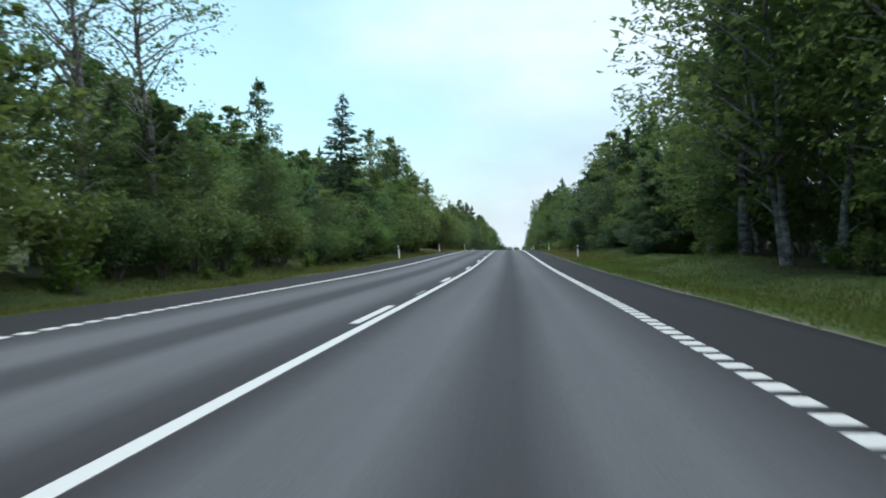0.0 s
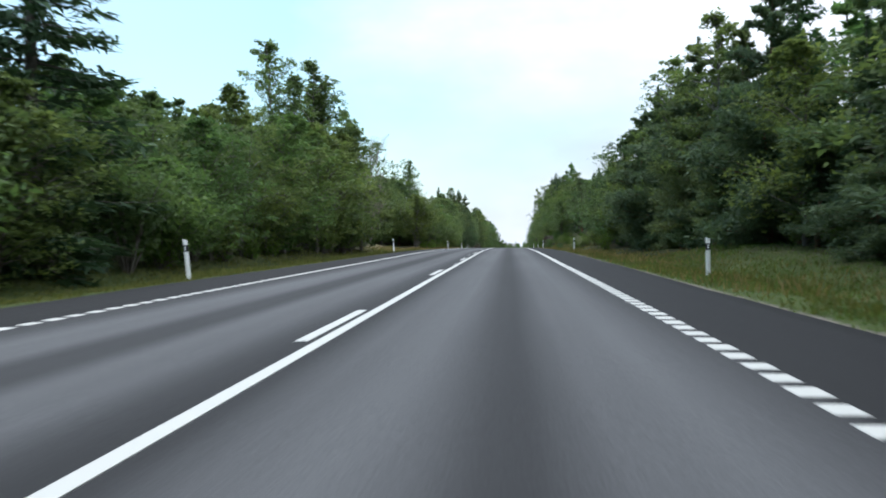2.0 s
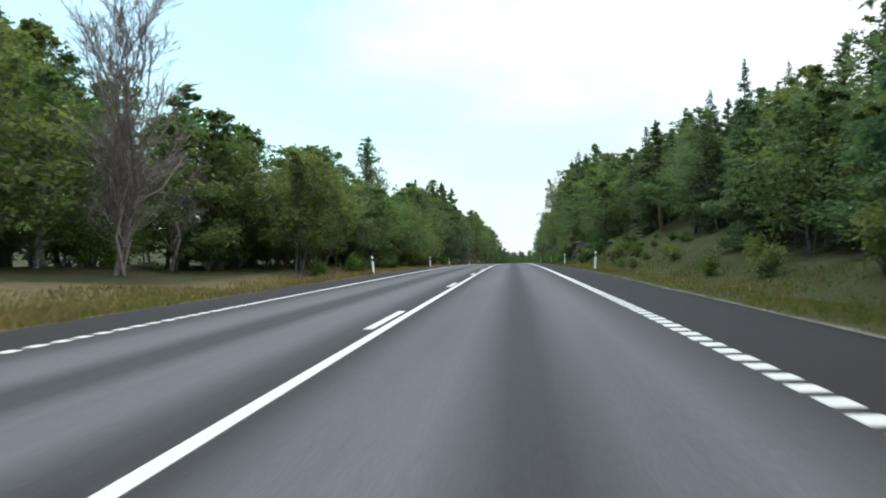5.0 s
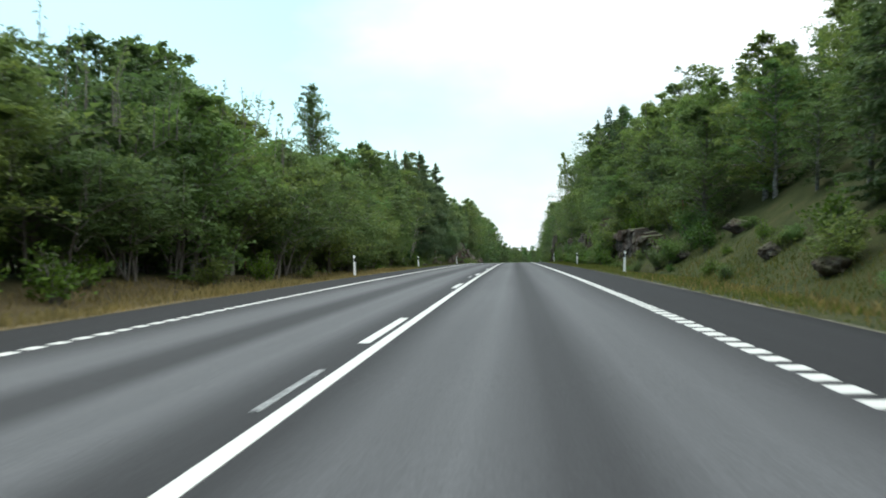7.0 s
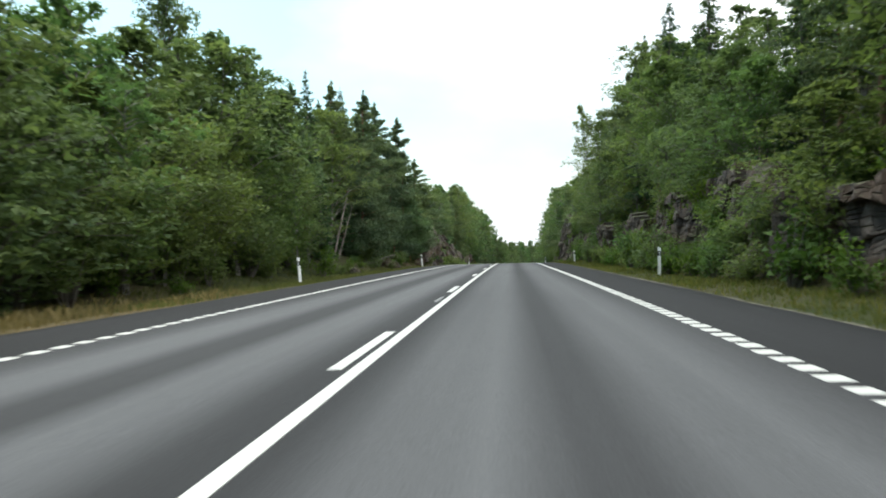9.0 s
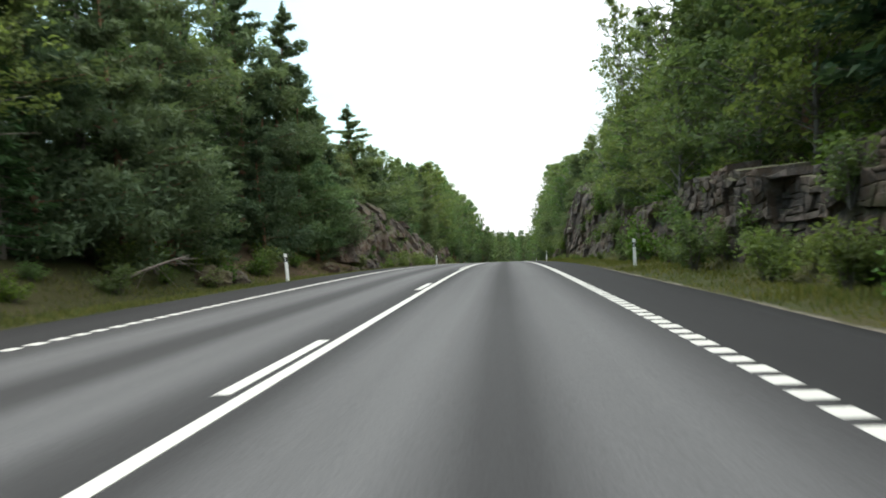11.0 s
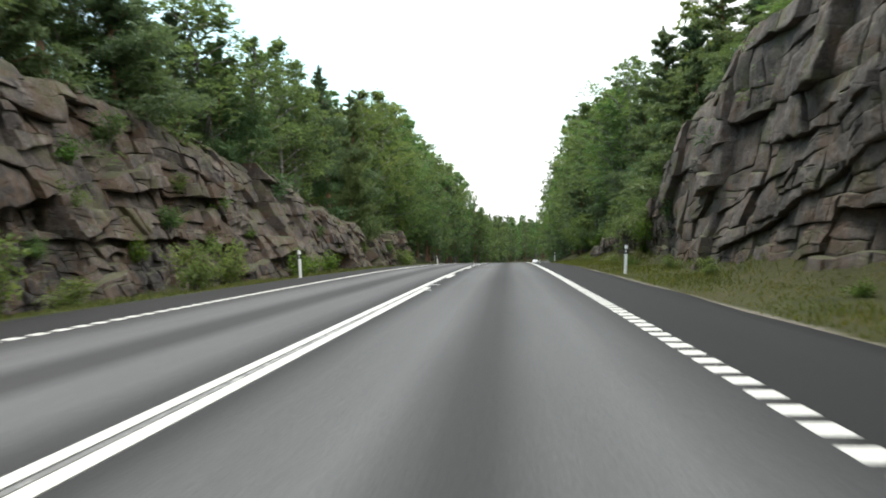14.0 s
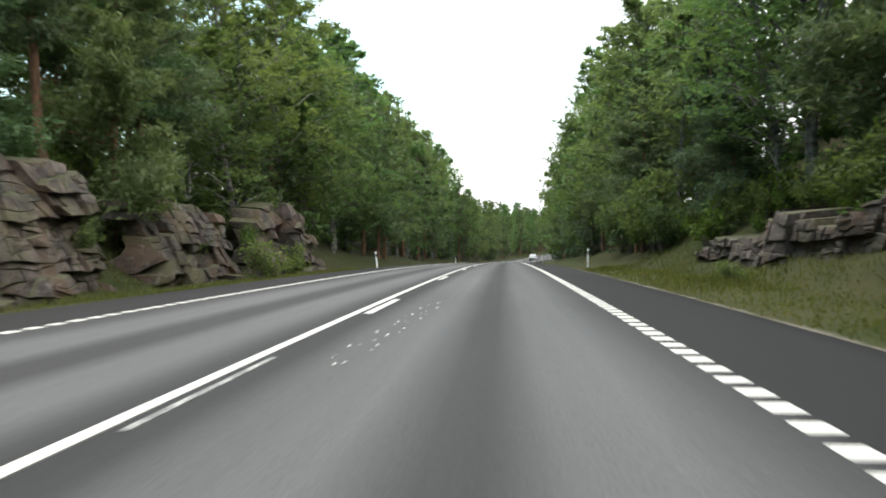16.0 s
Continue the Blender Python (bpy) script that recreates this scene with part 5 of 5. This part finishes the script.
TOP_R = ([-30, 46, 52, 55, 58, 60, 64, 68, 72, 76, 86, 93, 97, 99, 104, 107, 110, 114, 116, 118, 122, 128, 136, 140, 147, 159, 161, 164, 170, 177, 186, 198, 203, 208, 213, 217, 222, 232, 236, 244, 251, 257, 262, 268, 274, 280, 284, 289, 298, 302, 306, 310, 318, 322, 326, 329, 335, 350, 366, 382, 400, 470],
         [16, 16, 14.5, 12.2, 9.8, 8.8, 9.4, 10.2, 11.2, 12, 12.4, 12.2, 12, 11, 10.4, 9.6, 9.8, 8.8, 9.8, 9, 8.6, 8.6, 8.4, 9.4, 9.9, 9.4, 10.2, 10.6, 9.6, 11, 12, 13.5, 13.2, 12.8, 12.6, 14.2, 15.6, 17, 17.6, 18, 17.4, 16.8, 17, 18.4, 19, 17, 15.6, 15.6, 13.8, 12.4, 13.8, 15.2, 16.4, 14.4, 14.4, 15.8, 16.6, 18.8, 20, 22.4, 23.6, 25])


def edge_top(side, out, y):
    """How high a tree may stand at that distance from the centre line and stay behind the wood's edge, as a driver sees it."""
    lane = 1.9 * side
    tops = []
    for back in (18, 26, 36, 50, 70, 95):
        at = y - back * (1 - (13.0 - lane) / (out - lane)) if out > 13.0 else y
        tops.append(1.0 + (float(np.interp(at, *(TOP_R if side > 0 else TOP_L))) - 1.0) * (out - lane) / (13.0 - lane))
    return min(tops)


# stretches: side, from, to, first row's distance, kinds
WOODS = [
    (-1, -30, 60, 11.8, {"broad": 4, "birch": 4, "spruce": 1}),
    (-1, 60, 108, 11.3, {"broad": 6, "birch": 2}),
    (-1, 114, 143, 20.5, {"broad": 2, "birch": 1}),
    (-1, 100, 165, 30.0, {"broad": 3, "birch": 1}),
    (-1, 143, 188, 11.8, {"orchard": 6, "broad": 1}),
    (-1, 188, 222, 11.3, {"broad": 6, "birch": 1}),
    (-1, 222, 236, 12.2, {"low_pine": 3, "spruce": 2, "birch": 1}),
    (-1, 236, 262, 11.4, {"low_pine": 4, "spruce": 3}),
    (-1, 262, 286, 13.0, {"low_pine": 5, "broad": 1}),
    (-1, 286, 330, 13.6, {"pine": 3, "low_pine": 3, "birch": 3, "broad": 1}),
    (-1, 330, 346, 12.2, {"low_pine": 3, "pine": 3, "birch": 1}),
    (-1, 346, 470, 12.2, {"birch": 4, "broad": 2, "low_pine": 1}),
    (1, -30, 58, 14.0, {"birch": 4, "broad": 2, "pine": 1}),
    (1, 58, 110, 13.0, {"low_pine": 6, "spruce": 2, "broad": 1}),
    (1, 110, 140, 13.0, {"broad": 4, "low_pine": 2}),
    (1, 140, 180, 14.2, {"birch": 5, "orchard": 2, "pine": 1}),
    (1, 146, 206, 17.0, {"birch": 1, "broad": 3, "low_pine": 2}),
    (1, 180, 262, 12.0, {"birch": 3, "broad": 4, "pine": 2}),
    (1, 262, 312, 13.0, {"pine": 3, "birch": 3}),
    (1, 314, 344, 12.6, {"low_pine": 4, "birch": 2, "spruce": 2}),
    (1, 344, 470, 10.4, {"birch": 3, "broad": 4, "low_pine": 1}),
]
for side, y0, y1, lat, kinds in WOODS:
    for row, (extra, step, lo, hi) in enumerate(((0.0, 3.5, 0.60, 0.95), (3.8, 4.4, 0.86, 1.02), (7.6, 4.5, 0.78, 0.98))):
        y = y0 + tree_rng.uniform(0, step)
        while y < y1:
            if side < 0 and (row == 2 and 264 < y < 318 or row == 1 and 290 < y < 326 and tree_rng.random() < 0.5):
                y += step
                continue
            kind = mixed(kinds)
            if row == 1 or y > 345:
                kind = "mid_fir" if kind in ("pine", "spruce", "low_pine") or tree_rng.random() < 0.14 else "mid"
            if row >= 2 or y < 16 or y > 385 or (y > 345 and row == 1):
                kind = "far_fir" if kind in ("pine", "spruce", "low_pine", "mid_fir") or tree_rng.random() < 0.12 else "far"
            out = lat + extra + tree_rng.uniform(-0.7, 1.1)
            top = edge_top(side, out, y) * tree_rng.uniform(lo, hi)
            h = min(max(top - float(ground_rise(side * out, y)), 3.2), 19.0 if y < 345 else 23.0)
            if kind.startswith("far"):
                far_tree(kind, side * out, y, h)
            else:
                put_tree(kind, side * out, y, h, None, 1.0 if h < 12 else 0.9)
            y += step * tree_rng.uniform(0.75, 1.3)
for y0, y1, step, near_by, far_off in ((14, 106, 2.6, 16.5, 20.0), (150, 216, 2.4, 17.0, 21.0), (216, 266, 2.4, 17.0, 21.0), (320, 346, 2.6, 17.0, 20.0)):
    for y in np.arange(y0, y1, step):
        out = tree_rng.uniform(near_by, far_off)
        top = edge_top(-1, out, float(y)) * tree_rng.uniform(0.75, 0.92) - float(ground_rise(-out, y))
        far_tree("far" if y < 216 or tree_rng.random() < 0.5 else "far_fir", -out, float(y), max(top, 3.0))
# beyond the bend
for y in np.arange(470, 640, 5.0):
    for side in (-1, 1):
        for k in range(3):
            far_tree("far" if tree_rng.random() < 0.65 else "far_fir", side * (11.5 + k * 5 + tree_rng.uniform(-1, 1.5)), y + tree_rng.uniform(-2, 2), tree_rng.uniform(12, 16))
def lean_stem(name, label, lat, y, up, length, bow, tilt, bark):
    """A thin dead or slanting stem with a few bare side twigs."""
    rs = np.random.RandomState(int(y * 10))
    d = np.array([math.sin(radians(tilt)), bow, math.cos(radians(tilt))])
    pts = [np.array([0, 0, -0.3]) + d * length * u + np.array([0, 0, -0.05 * length * u * u]) for u in (0, 0.35, 0.7, 1.0)]
    tubes = [tube(pts, [0.075, 0.06, 0.042, 0.012], 7)]
    for k in range(9):
        u = rs.uniform(0.3, 0.95)
        foot = np.array([0, 0, -0.3]) + d * length * u + np.array([0, 0, -0.05 * length * u * u])
        e = d * 0.4 + rs.normal(size=3) * 0.5
        tubes.append(tube([foot, foot + e * 0.5, foot + e * rs.uniform(0.9, 1.5)], [0.018, 0.011, 0.004], 4))
    ob = tagged(new(name), label, "dead tree", "trees along the road")
    part("trunk", join_tubes("trunk", tubes, bark), ob)
    ob.matrix_world = Matrix.Translation(place(lat, y, up))
    return ob


lean_stem("leaning_trunk", "pale dead trunk leaning against the pines", -11.4, 229.0, 0.0, 6.2, 0.35, 8, BARK_DEAD)
lean_stem("leaning_trunk", "thin dead trunk leaning at the wood's edge", -11.6, 231.5, 0.0, 4.6, 0.25, 12, BARK_DEAD)
lean_stem("leaning_trunk", "slanting slim birch stem above the rock", 10.9, 266.0, 0.0, 6.5, -0.1, -24, BARK_BIRCH)
lean_stem("dead_tree", "pale bare stem standing above the rock", 12.0, 209.5, 0.0, 4.2, 0.05, 2, BARK_BIRCH)
lean_stem("dead_tree", "pale bare stem standing above the rock", 11.8, 207.0, 0.0, 1.9, -0.3, -38, BARK_DEAD)
lean_stem("fallen_branch", "bare grey branch lying at the wood's edge", -10.6, 238.0, 0.35, 2.3, 0.3, 68, BARK_DEAD)
# young trees on the slope above the low rock
for y in np.arange(256, 284, 1.7):
    put_tree("birch" if tree_rng.random() < 0.4 else "low_pine", tree_rng.uniform(10.8, 12.8), float(y), tree_rng.uniform(3.0, 6.0), None, 1.05)
    put_tree("bush", tree_rng.uniform(10.0, 11.2), float(y) + 0.8, tree_rng.uniform(0.9, 2.0), 0)
for lat, y, h in ((9.9, 312.5, 2.4), (10.6, 314.5, 3.2), (11.2, 317.0, 3.4), (11.6, 320.0, 2.8)):
    put_tree("thicket", lat, y, h)
for lat, y, h in ((12.4, 309.5, 7.0), (12.8, 313.0, 9.0), (14.0, 316.5, 11.0), (13.2, 320.0, 9.0)):
    put_tree("low_pine", lat, y, h)
# the wood leans over the rock's lip
for y in np.arange(258, 306, 2.2):
    h = float(np.interp(y, *CUT_R))
    put_top("low_pine" if tree_rng.random() < 0.6 else "birch", EDGE_R + 4.9 + 0.15 * h + tree_rng.uniform(0.0, 0.9), float(y), h + tree_rng.uniform(2.2, 4.6) * (1.4 if y < 284 else 0.7), None, 1.2)
# low growth on the broken slope past the big face
for k in range(26):
    put_tree("bush", tree_rng.uniform(9.6, 12.4), tree_rng.uniform(311, 338), tree_rng.uniform(0.25, 0.7))
# undergrowth closes the wood above the left rock and the lip of the low right rock
for y in np.arange(322, 352, 1.5):
    far_tree("bush", -tree_rng.uniform(13.4, 16.5), float(y), tree_rng.uniform(1.8, 3.4))
for y in np.arange(183, 200, 0.9):
    put_tree("bush", EDGE_R + tree_rng.uniform(4.3, 5.2), float(y), tree_rng.uniform(0.35, 0.8))
# plants on the open bank
for k in range(44):
    put_tree("bush", tree_rng.uniform(8.8, 13.0), tree_rng.uniform(146, 206), tree_rng.uniform(0.3, 0.75))
for lat, y, h in ((9.2, 203.5, 1.6), (9.4, 206.5, 1.9), (10.2, 199.0, 2.0), (11.5, 188.0, 2.6), (9.4, 178.4, 1.4), (9.2, 197.4, 2.3), (9.3, 201.6, 2.2), (8.9, 179.4, 1.1)):
    put_tree("thicket", lat, y, h)
for k in range(17):
    put_tree("thicket", tree_rng.uniform(8.7, 9.3), 204.0 + 2.2 * k + tree_rng.uniform(-0.8, 0.8), tree_rng.uniform(0.7, 1.6), None, 0.9)
# low leafy trees close the wood's edge down to the ground
for side, y0, y1, lat in ((-1, -30, 107, 10.9), (-1, 190, 222, 10.8), (1, 22, 60, 15.2), (1, 112, 140, 13.2), (1, 344, 360, 10.0), (-1, 118, 142, 21.0), (-1, 143, 188, 16.0), (-1, 181, 191, 12.6)):
    y = float(y0)
    while y < y1:
        put_tree("thicket", side * (lat + tree_rng.uniform(-0.4, 0.8)), y, tree_rng.uniform(2.4, 4.2))
        y += tree_rng.uniform(2.4, 4.0)
for y in np.arange(60, 112, 2.6):
    put_tree("low_pine", 12.6 + tree_rng.uniform(-0.4, 0.8), float(y), tree_rng.uniform(3.0, 5.2), None, 1.15)
# bushes rooted in the joints of the rock
for y, up in ((205.5, 0.9), (206.5, 1.3), (207.5, 1.7), (208.5, 2.0), (209.5, 2.4), (210.5, 2.9), (211.8, 3.3), (213, 1.6), (216, 2.6), (226, 1.2), (232, 1.6), (237, 0.8), (241, 2.1), (246, 1.3), (251, 2.6), (255, 0.9), (259, 2.9), (264, 1.6), (268, 3.4), (271, 1.0), (273, 3.5), (274.5, 3.9), (276, 4.6), (278, 3.0), (281, 2.2), (286, 6.3), (304, 2.0), (307, 3.6), (309, 1.2), (311, 2.2)):
    m = put_tree("bush", 9.9, float(y), tree_rng.uniform(0.8, 1.7), int(y) % 2)
    m.location = (float(along(PLAN, y)) + EDGE_R + 3.45 + 0.15 * (up + 0.35), y, float(along(RISE, y)) + up)
for y, up in ((279, 1.4), (284, 2.6), (288, 0.9), (291, 3.6), (296, 1.8), (301, 2.6), (307, 1.2), (313, 2.4), (319, 1.0), (325, 1.9), (335, 0.8), (341, 1.2), (277, 0.6), (281, 3.4), (282.5, 0.8), (286, 1.7), (287, 3.9), (290, 2.2), (293, 0.7), (294, 4.6), (298, 3.3), (299, 0.9), (303.5, 1.6), (310, 2.9), (316, 1.8), (322, 2.6), (328, 0.9)):
    m = put_tree("bush", -9.9, float(y), tree_rng.uniform(0.5, 1.1), int(y) % 2)
    m.location = (float(along(PLAN, y)) + EDGE_L - 3.4 - 0.36 * (up + 0.35), y, float(along(RISE, y)) + up)
# undergrowth along the wood's edge and at the foot of the rocks
for side in (-1, 1):
    for y in np.arange(14, 350, 3.0):
        cut_here = float(np.interp(y, *(CUT_R if side > 0 else CUT_L)))
        leafy = side > 0 and 175 < y < 256
        if tree_rng.random() < (0.95 if leafy else 0.55):
            edge = 12.2 if side > 0 and y < 110 else 19.0 if side < 0 and 106 < y < 146 else 9.8
            out = tree_rng.uniform(edge, edge + 1.6)
            if cut_here > 0.4:
                out = tree_rng.uniform(7.8, 8.5) if leafy or tree_rng.random() < 0.6 else tree_rng.uniform(13, 14)
            tall = tree_rng.uniform(0.9, 2.1) if leafy else tree_rng.uniform(0.7, 1.9)
            if side > 0 and (y > 256 or y < 194) and out < 9.0:
                tall = 0.35 * tall
            (put_tree if leafy else far_tree)("bush", side * out, float(y), tall)
for y in np.arange(188, 258, 2.1):
    far_tree("bush", tree_rng.uniform(10.4, 12.6), float(y), tree_rng.uniform(0.7, 2.2))
for y in np.arange(262, 346, 3.0):
    far_tree("bush", tree_rng.uniform(11.4, 12.6), float(y), tree_rng.uniform(0.8, 2.0))
    far_tree("bush", -tree_rng.uniform(12.4, 13.8), float(y), tree_rng.uniform(0.8, 1.8))
for y in np.arange(178, 345, 1.9):
    if float(np.interp(y, *CUT_R)) > 0.5:
        far_tree("bush", EDGE_R + 5.6 + 0.14 * float(np.interp(y, *CUT_R)) + tree_rng.uniform(0, 1.2), float(y), tree_rng.uniform(0.6, 1.6))
for y in np.arange(264, 352, 2.2):
    far_tree("bush", EDGE_L - 5.8 - 0.38 * float(np.interp(y, *CUT_L)) - tree_rng.uniform(0, 1.2), float(y), tree_rng.uniform(0.5, 1.3))
for y in np.arange(208, 272, 2.2):
    put_tree("bush", -tree_rng.uniform(9.4, 12.0), float(y), tree_rng.uniform(0.5, 1.4))
for (kind, k), places in FAR.items():
    join_far(kind, k, places)
for kind, k in [(a, b) for a in KINDS for b in range(len(KINDS[a])) if (a, b) not in used]:
    put_tree(kind, 34.0, 20.0 + 7 * k, SIZE[kind][k], k)


# ---- grass ----
def build_grass(name, side, y0, y1, count, tall, seed, material, label, near=0.3, far=5.5):
    rs = np.random.RandomState(seed)
    y = rs.uniform(y0, y1, count)
    out = near + (far - near) * rs.beta(1.1, 1.4, count)
    lat = np.where(side > 0, EDGE_R + out, EDGE_L - out)
    keep = soft_noise(lat * 0.6, y * 0.6, seed) + rs.uniform(-0.8, 0.8, count) > -0.35
    y, out, lat = y[keep], out[keep], lat[keep]
    n = len(y)
    base = np.stack([lat + along(PLAN, y), y, along(RISE, y) + ground_rise(lat, y) - 0.02], -1)
    h = tall * rs.uniform(0.35, 1.15, n) * np.clip(0.35 + out * 0.6, 0.35, 1.0) * (0.75 + 0.4 * soft_noise(lat * 0.25, y * 0.25, seed + 1))
    a = rs.uniform(0, 6.283, n)
    bend = rs.uniform(0.1, 0.6, n) * h
    w = rs.uniform(0.008, 0.021, n)
    dx, dy = np.cos(a), np.sin(a)
    o = np.zeros(n)
    p0 = base + np.stack([-dy * w, dx * w, o], -1)
    p1 = base + np.stack([dy * w, -dx * w, o], -1)
    p2 = base + np.stack([dx * bend * 0.35 + dy * w * .7, dy * bend * 0.35 - dx * w * .7, h * 0.65], -1)
    p3 = base + np.stack([dx * bend, dy * bend, h], -1)
    v = np.stack([p0, p1, p2, p3], 1).reshape(-1, 3)
    i = np.arange(n)[:, None] * 4
    return tagged(new(name, quads_mesh(name, v, np.concatenate([i + [0, 1, 2], i + [0, 2, 3]], 0), material)), label, "grass", kind="stuff")


build_grass("verge_grass", 1, -5, 346, 150000, 0.22, 5, GRASS_LEAF, "rough yellow-green grass on the road verge")
build_grass("verge_grass", 1, 0, 84, 60000, 0.17, 15, LUSH_GRASS, "short green grass on the road verge", 0.15, 8.0)
build_grass("verge_grass", -1, -5, 134, 80000, 0.22, 6, GRASS_LEAF, "rough yellow-green grass on the road verge")
build_grass("dry_grass", -1, 112, 200, 26000, 0.36, 7, DRY_GRASS, "dry straw-coloured grass on the road verge")
build_grass("verge_grass", -1, 194, 352, 84000, 0.22, 8, GRASS_LEAF, "rough yellow-green grass on the road verge")
build_grass("dry_grass", 1, 60, 175, 7000, 0.34, 9, DRY_GRASS, "dry straw-coloured grass on the road verge")


# ---- the car far ahead ----
def car_paint():
    k = Mat("white_car_paint", 0.25, 0.5)
    n = k.noise(k.coords("Object"), 4.0, 3.0)
    k.colour(k.mix(k.ramp(n, [(0.4, 0.0), (0.8, 0.3)]), (0.80, 0.81, 0.82), (0.62, 0.62, 0.62)))
    return k.m


CAR_WHITE, CAR_GLASS, RUBBER, STEEL = car_paint(), plastic("tinted_glass", (0.012, 0.015, 0.017), 0.06), plastic("black_rubber", (0.018, 0.018, 0.018), 0.7), plastic("wheel_alloy", (0.45, 0.45, 0.46), 0.3)
LAMP_RED, PLATE, GREY = plastic("red_lamp_lens", (0.45, 0.012, 0.01), 0.15), plastic("number_plate", (0.75, 0.75, 0.72), 0.4), plastic("dark_grey_plastic", (0.04, 0.04, 0.042), 0.6)


def loft(name, stations, material, smooth=True):
    """A closed body through cross-sections: (y, half width, floor, shoulder height, roof height, roof half width)."""
    bm = bmesh.new()
    rings = []
    for y, hw, lo, sh, top, tw in stations:
        pts = [(-hw * 0.92, lo), (-hw, lo + 0.14), (-hw, sh - 0.05), (-hw * 0.97, sh), (-tw, top - 0.05), (-tw * 0.85, top), (tw * 0.85, top), (tw, top - 0.05), (hw * 0.97, sh), (hw, sh - 0.05), (hw, lo + 0.14), (hw * 0.92, lo)]
        rings.append([bm.verts.new((x, y, z)) for x, z in pts])
    for a, b in zip(rings, rings[1:]):
        for i in range(12):
            bm.faces.new((a[i], a[(i + 1) % 12], b[(i + 1) % 12], b[i]))
    bm.faces.new(rings[0])
    bm.faces.new(rings[-1][::-1])
    bmesh.ops.recalc_face_normals(bm, faces=bm.faces)
    return bm_mesh(name, bm, material, smooth)


def prism(name, pts, t, material):
    """A thin plate with corners pts, t thick along its normal."""
    bm = bmesh.new()
    f = bm.faces.new([bm.verts.new(p) for p in pts])
    f.normal_update()
    r = bmesh.ops.extrude_face_region(bm, geom=[f])
    bmesh.ops.translate(bm, vec=f.normal * t, verts=[g for g in r["geom"] if isinstance(g, bmesh.types.BMVert)])
    bmesh.ops.recalc_face_normals(bm, faces=bm.faces)
    return bm_mesh(name, bm, material)


def build_car():
    car = tagged(new("car"), "white compact suv driving ahead on the road", "car")
    part("body", loft("body", [(-2.22, 0.82, 0.42, 0.92, 1.02, 0.76), (-2.15, 0.90, 0.32, 0.98, 1.18, 0.76), (-1.92, 0.92, 0.28, 1.02, 1.52, 0.66), (-1.6, 0.92, 0.26, 1.02, 1.66, 0.64), (-0.6, 0.92, 0.25, 1.0, 1.70, 0.64), (0.3, 0.92, 0.25, 0.98, 1.62, 0.62),
                               (0.95, 0.92, 0.25, 0.97, 1.05, 0.70), (1.7, 0.90, 0.28, 0.86, 0.96, 0.66), (2.15, 0.78, 0.36, 0.70, 0.80, 0.55)], CAR_WHITE), car)
    part("rear_window", prism("rear_window", [(-0.60, -2.06, 1.18), (0.60, -2.06, 1.18), (0.52, -1.90, 1.50), (-0.52, -1.90, 1.50)], 0.03, CAR_GLASS), car, "dark tinted rear window")
    for s in (-1, 1):
        part("side_window", prism("side_window", [(s * 0.905, -1.7, 1.06), (s * 0.905, 0.6, 1.02), (s * 0.66, 0.2, 1.52), (s * 0.68, -1.55, 1.56)][::s], 0.02, CAR_GLASS), car, "dark tinted side window")
        part("tail_lamp", box_mesh("tail_lamp", s * 0.79, -2.10, 1.05, 0.18, 0.16, 0.24, LAMP_RED, 0.03), car, "red tail lamp")
        part("door_mirror", box_mesh("door_mirror", s * 1.01, 0.72, 1.08, 0.20, 0.12, 0.15, CAR_WHITE, 0.03), car)
        part("roof_rail", box_mesh("roof_rail", s * 0.58, -0.6, 1.72, 0.04, 1.7, 0.04, GREY, 0.01), car)
        for y in (-1.38, 1.32):
            bm = bmesh.new()
            bmesh.ops.create_cone(bm, cap_ends=True, segments=28, radius1=0.345, radius2=0.345, depth=0.22, matrix=Matrix.Translation((s * 0.83, y, 0.345)) @ Matrix.Rotation(math.pi / 2, 4, "Y"))
            bmesh.ops.bevel(bm, geom=bm.edges[:], offset=0.02, segments=2, affect="EDGES")
            wheel = part("wheel", bm_mesh("wheel", bm, RUBBER, True), car, "black tyre on a light alloy rim")
            bm = bmesh.new()
            bmesh.ops.create_cone(bm, cap_ends=True, segments=24, radius1=0.22, radius2=0.20, depth=0.03, matrix=Matrix.Translation((s * 0.95, y, 0.345)) @ Matrix.Rotation(s * math.pi / 2, 4, "Y"))
            part("rim", bm_mesh("rim", bm, STEEL), wheel)
    part("rear_bumper", box_mesh("rear_bumper", 0, -2.20, 0.48, 1.66, 0.16, 0.26, GREY, 0.05), car, "dark grey lower bumper")
    part("number_plate", box_mesh("number_plate", 0, -2.245, 0.88, 0.52, 0.02, 0.12, PLATE, 0.004), car, "white number plate")
    part("spoiler", box_mesh("spoiler", 0, -1.93, 1.62, 1.12, 0.26, 0.05, CAR_WHITE, 0.02), car)
    return car


CAR = build_car()
cy = 492.0
cx = float(along(PLAN, cy)) + 1.9
ahead = math.atan2(float(along(PLAN, cy + 3) - along(PLAN, cy - 3)), 6.0)
pitch_up = math.atan2(float(along(RISE, cy + 3) - along(RISE, cy - 3)), 6.0)
CAR.matrix_world = Matrix.Translation((cx, cy, float(along(RISE, cy)))) @ Euler((pitch_up, 0, -ahead)).to_matrix().to_4x4()
